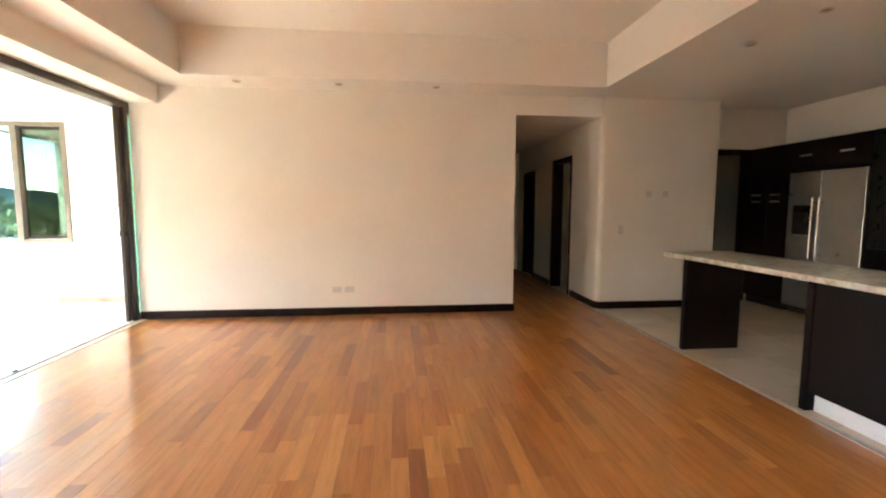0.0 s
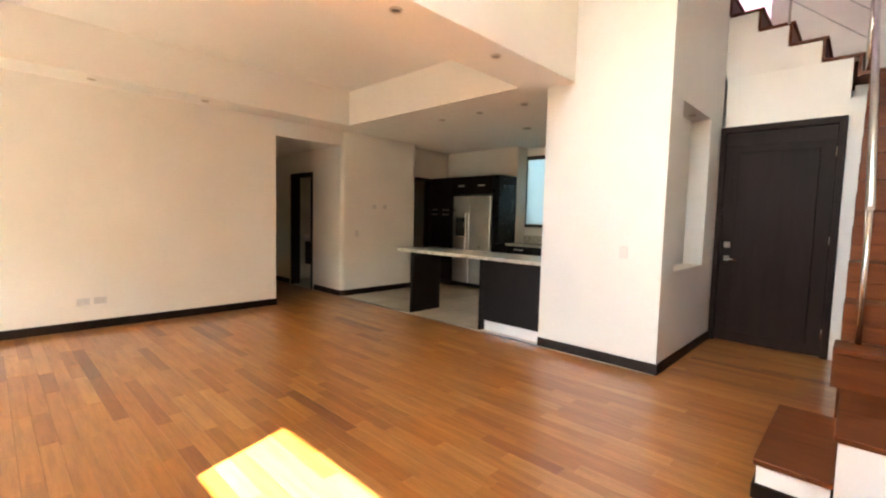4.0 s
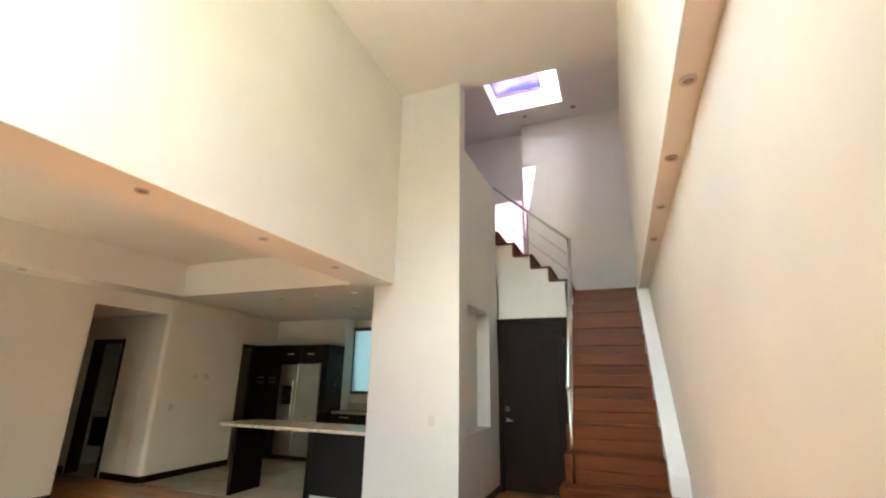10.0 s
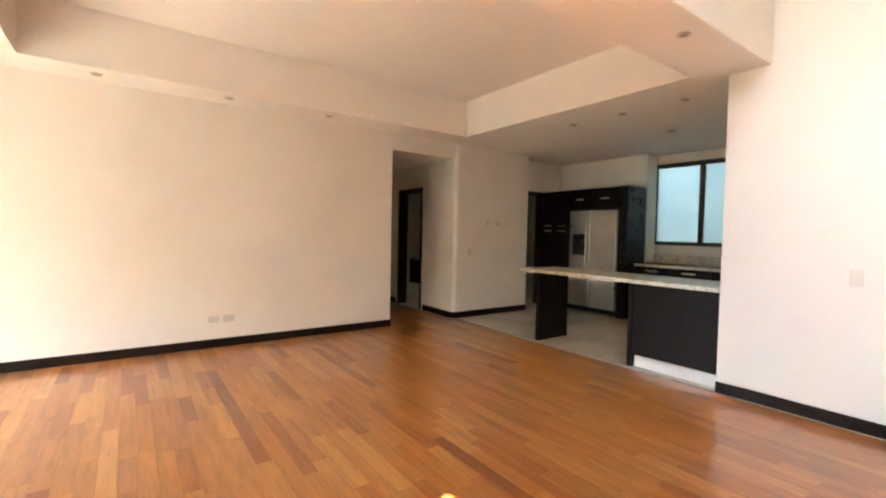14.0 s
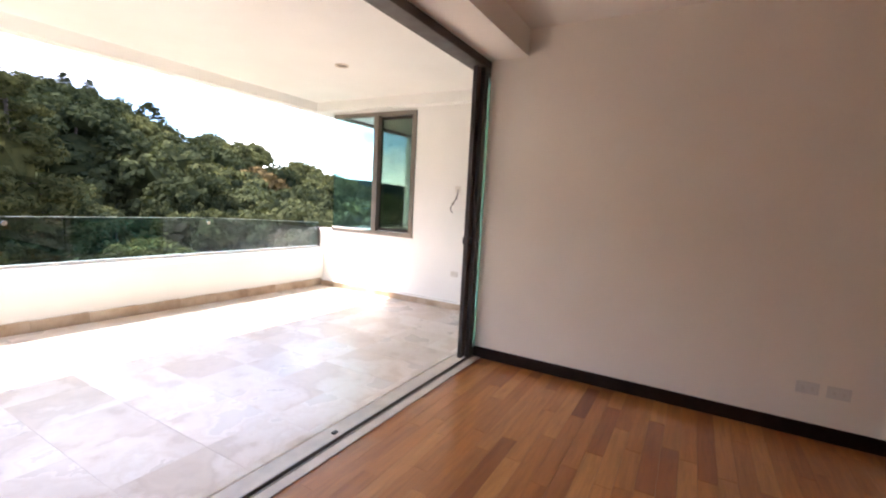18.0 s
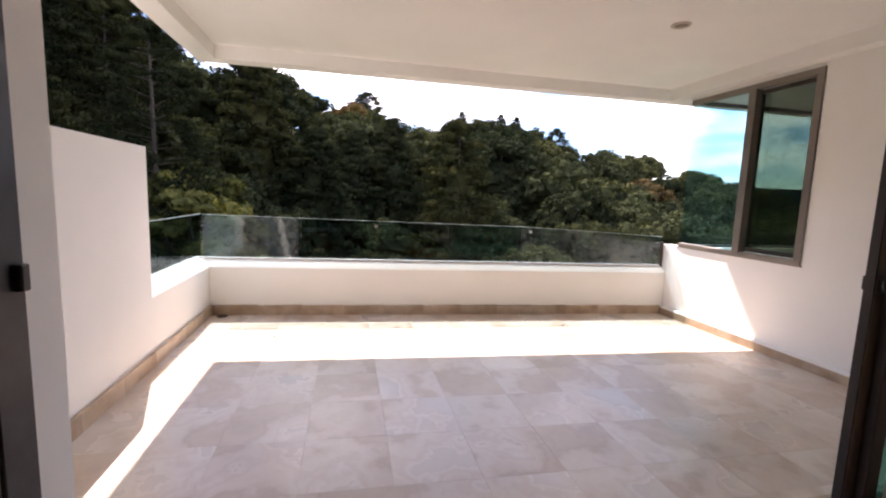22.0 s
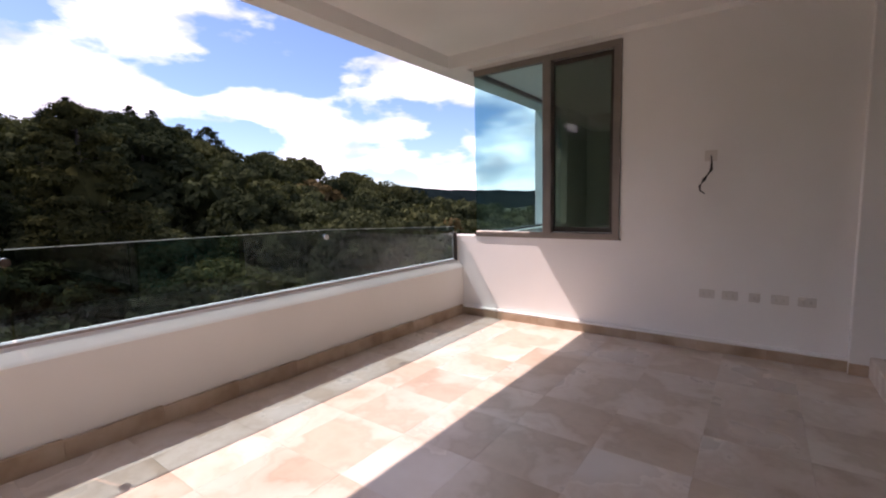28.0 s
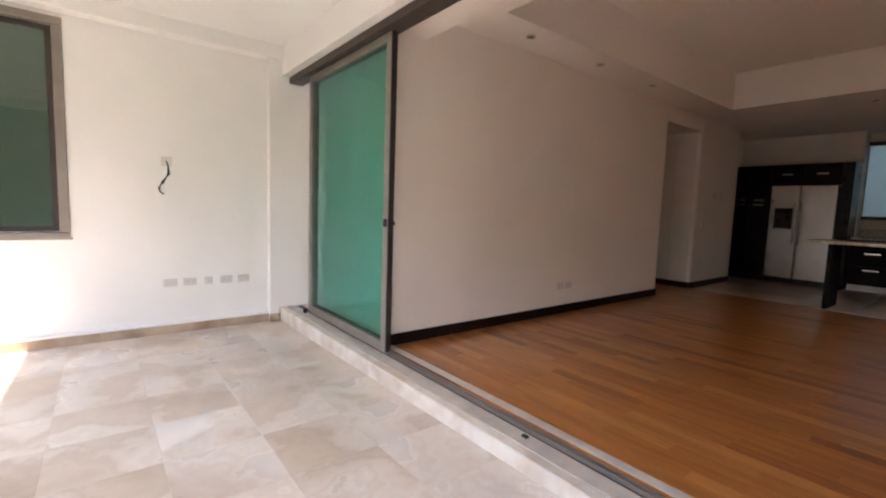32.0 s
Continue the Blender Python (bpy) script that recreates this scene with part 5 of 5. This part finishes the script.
# tall dark trees that stand out in front of the slope
for aa, rr, kind, top in ((14.9, 33, 5, 9.9), (6.5, 36, 5, 7.4), (1.0, 38, 5, 7.5), (-4, 31, 5, 8.0), (-11, 34, 5, 15.2), (37, 55, 4, 3.2), (33, 48, 2, 3.4), (29.5, 50, 0, 3.2)):
    plant(kind, HX - rr * math.cos(radians(aa)), HY + rr * math.sin(radians(aa)), 1.0, aa * 47 % 360, top)

undergrowth = Soup()
for k in range(520):
    aa, rr = rng.uniform(-75, 75), rng.uniform(9, 62)
    x, y = HX - rr * math.cos(radians(aa)), HY + rr * math.sin(radians(aa))
    if x > -9:
        continue
    c, cr = Vector((x, y, hill_z(x, y) + 0.5)), rng.uniform(0.8, 1.9)
    undergrowth.blob(c, cr * 0.85, 0.8, k * 1.3)
    undergrowth.leaves(c, cr * 1.0, 620 if rr < 24 else 90, 0.06 if rr < 24 else 0.15, 0.8)
tagged(new("undergrowth", undergrowth.mesh("undergrowth", LEAF)), "dense green bushes covering the slope", "bushes", "", "stuff")


def far_ridge():
    bm = bmesh.new()
    base, top = [], []
    for k in range(120):
        y = -100 + k * 14
        x = -430 + 40 * math.sin(k * 0.11)
        h = 19 + 9 * math.exp(-((y - 430) / 200) ** 2) + 2.0 * noise.noise((k * 0.35, 0, 0)) + 0.8 * noise.noise((k * 1.7, 3, 0))
        base.append(bm.verts.new((x + 60, y, -30)))
        top.append(bm.verts.new((x, y, h)))
    back = [bm.verts.new((v.co.x - 80, v.co.y, -30)) for v in top]
    for k in range(119):
        bm.faces.new((base[k], base[k + 1], top[k + 1], top[k]))
        bm.faces.new((top[k], top[k + 1], back[k + 1], back[k]))
    return bm


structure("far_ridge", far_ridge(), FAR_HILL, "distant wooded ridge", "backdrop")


# ---- floor boards and tiles ----
def piece_mesh(name, wide, long, thick, bevel, material):
    bm = solid((-wide / 2, wide / 2, -long / 2, long / 2, -thick, 0), bevel=0)
    top = [e for e in bm.edges if all(abs(v.co.z) < 1e-6 for v in e.verts)]
    bmesh.ops.bevel(bm, geom=top, offset=bevel, segments=1, affect="EDGES")
    return mesh_of(name, bm, material)


floor = thing("floor", (0, 2, 0), "glossy honey and red-brown hardwood strip floor", "floor", kind="structure")
prng = random.Random(5)
PW = 0.09
LENGTHS = [0.4, 0.52, 0.66, 0.82, 0.98]
plank_meshes = {L: piece_mesh("plank", PW - 0.0007, L - 0.001, 0.014, 0.0007, PLANK) for L in LENGTHS}
rest = bmesh.new()
made = 0


def loose_plank(x, y0, y1, x0=None, x1=None):
    a, b = (x - PW / 2 + 0.0004, x + PW / 2 - 0.0004) if x0 is None else (x0, x1)
    v = [rest.verts.new(p) for p in ((a, y0, -0.014), (b, y0, -0.014), (b, y1, -0.014), (a, y1, -0.014), (a, y0, 0), (b, y0, 0), (b, y1, 0), (a, y1, 0))]
    for f in ((4, 5, 6, 7), (0, 1, 5, 4), (1, 2, 6, 5), (2, 3, 7, 6), (3, 0, 4, 7)):
        rest.faces.new([v[k] for k in f])


col = 0
x = -3.19 + PW / 2
while x < 4.24:
    if x + PW / 2 < 2.43:
        spans = [(-1.77, 9.2 if 1.3 < x else 5.385)]
    else:
        spans = [(-1.77, 0.432)]
    for ya, yb in spans:
        y = ya - prng.random() * 0.8
        while y < yb:
            L = prng.choice(LENGTHS)
            a, b = max(y, ya), min(y + L, yb)
            near = -2.4 < x < 1.9 and 0.9 < (a + b) / 2 < 5.2
            if near and a == y and b == y + L and made < 300 and (col % 2 == 0 or prng.random() < 0.25):
                o = new("plank", plank_meshes[L])
                o.location = (x, y + L / 2, 0)
                o.parent = floor
                o.matrix_parent_inverse = floor.matrix_basis.inverted()
                made += 1
            elif b - a > 0.01:
                loose_plank(x, a + 0.0008, b - 0.0008)
            y += L
    x += PW
    col += 1
tagged(part("plank_field", rest, PLANK_ISLAND, floor), kind="stuff")
part("edge_strip", solid((2.43, 2.452, 1.632, 5.385, -0.014, 0.003), bevel=0.001), TRACK, floor, "thin metal strip between wood and tile")

ktile = thing("kitchen_floor", (4, 3.5, 0), "polished cream kitchen floor tiles", "floor", kind="structure")
KT = 0.6
kt_mesh = piece_mesh("tile", KT - 0.004, KT - 0.004, 0.013, 0.002, KITCHEN_TILE)
for i in range(6):
    for j in range(7):
        cx, cy = 2.455 + KT / 2 + i * KT, 1.64 + KT / 2 + j * KT
        if cy - KT / 2 > 5.4 and cx < 4.0:
            continue
        o = new("tile", kt_mesh)
        o.location = (cx, cy, -0.0005)
        o.parent = ktile
        o.matrix_parent_inverse = ktile.matrix_basis.inverted()

tf = thing("terrace_floor", (-5.2, 4.5, TZ), "honed travertine terrace tiles with brown clouding", "floor", kind="structure")
TS = 0.46
tt_mesh = piece_mesh("tile", TS - 0.0006, TS - 0.0006, 0.03, 0.0004, TRAVERTINE)
for i in range(8):
    for j in range(13):
        o = new("tile", tt_mesh)
        o.location = (-7.10 + TS / 2 + i * TS, 1.52 + TS / 2 + j * TS, terrace_z(1.52 + TS / 2 + j * TS))
        o.rotation_euler.x = math.atan(-0.0185)
        o.parent = tf
        o.matrix_parent_inverse = tf.matrix_basis.inverted()
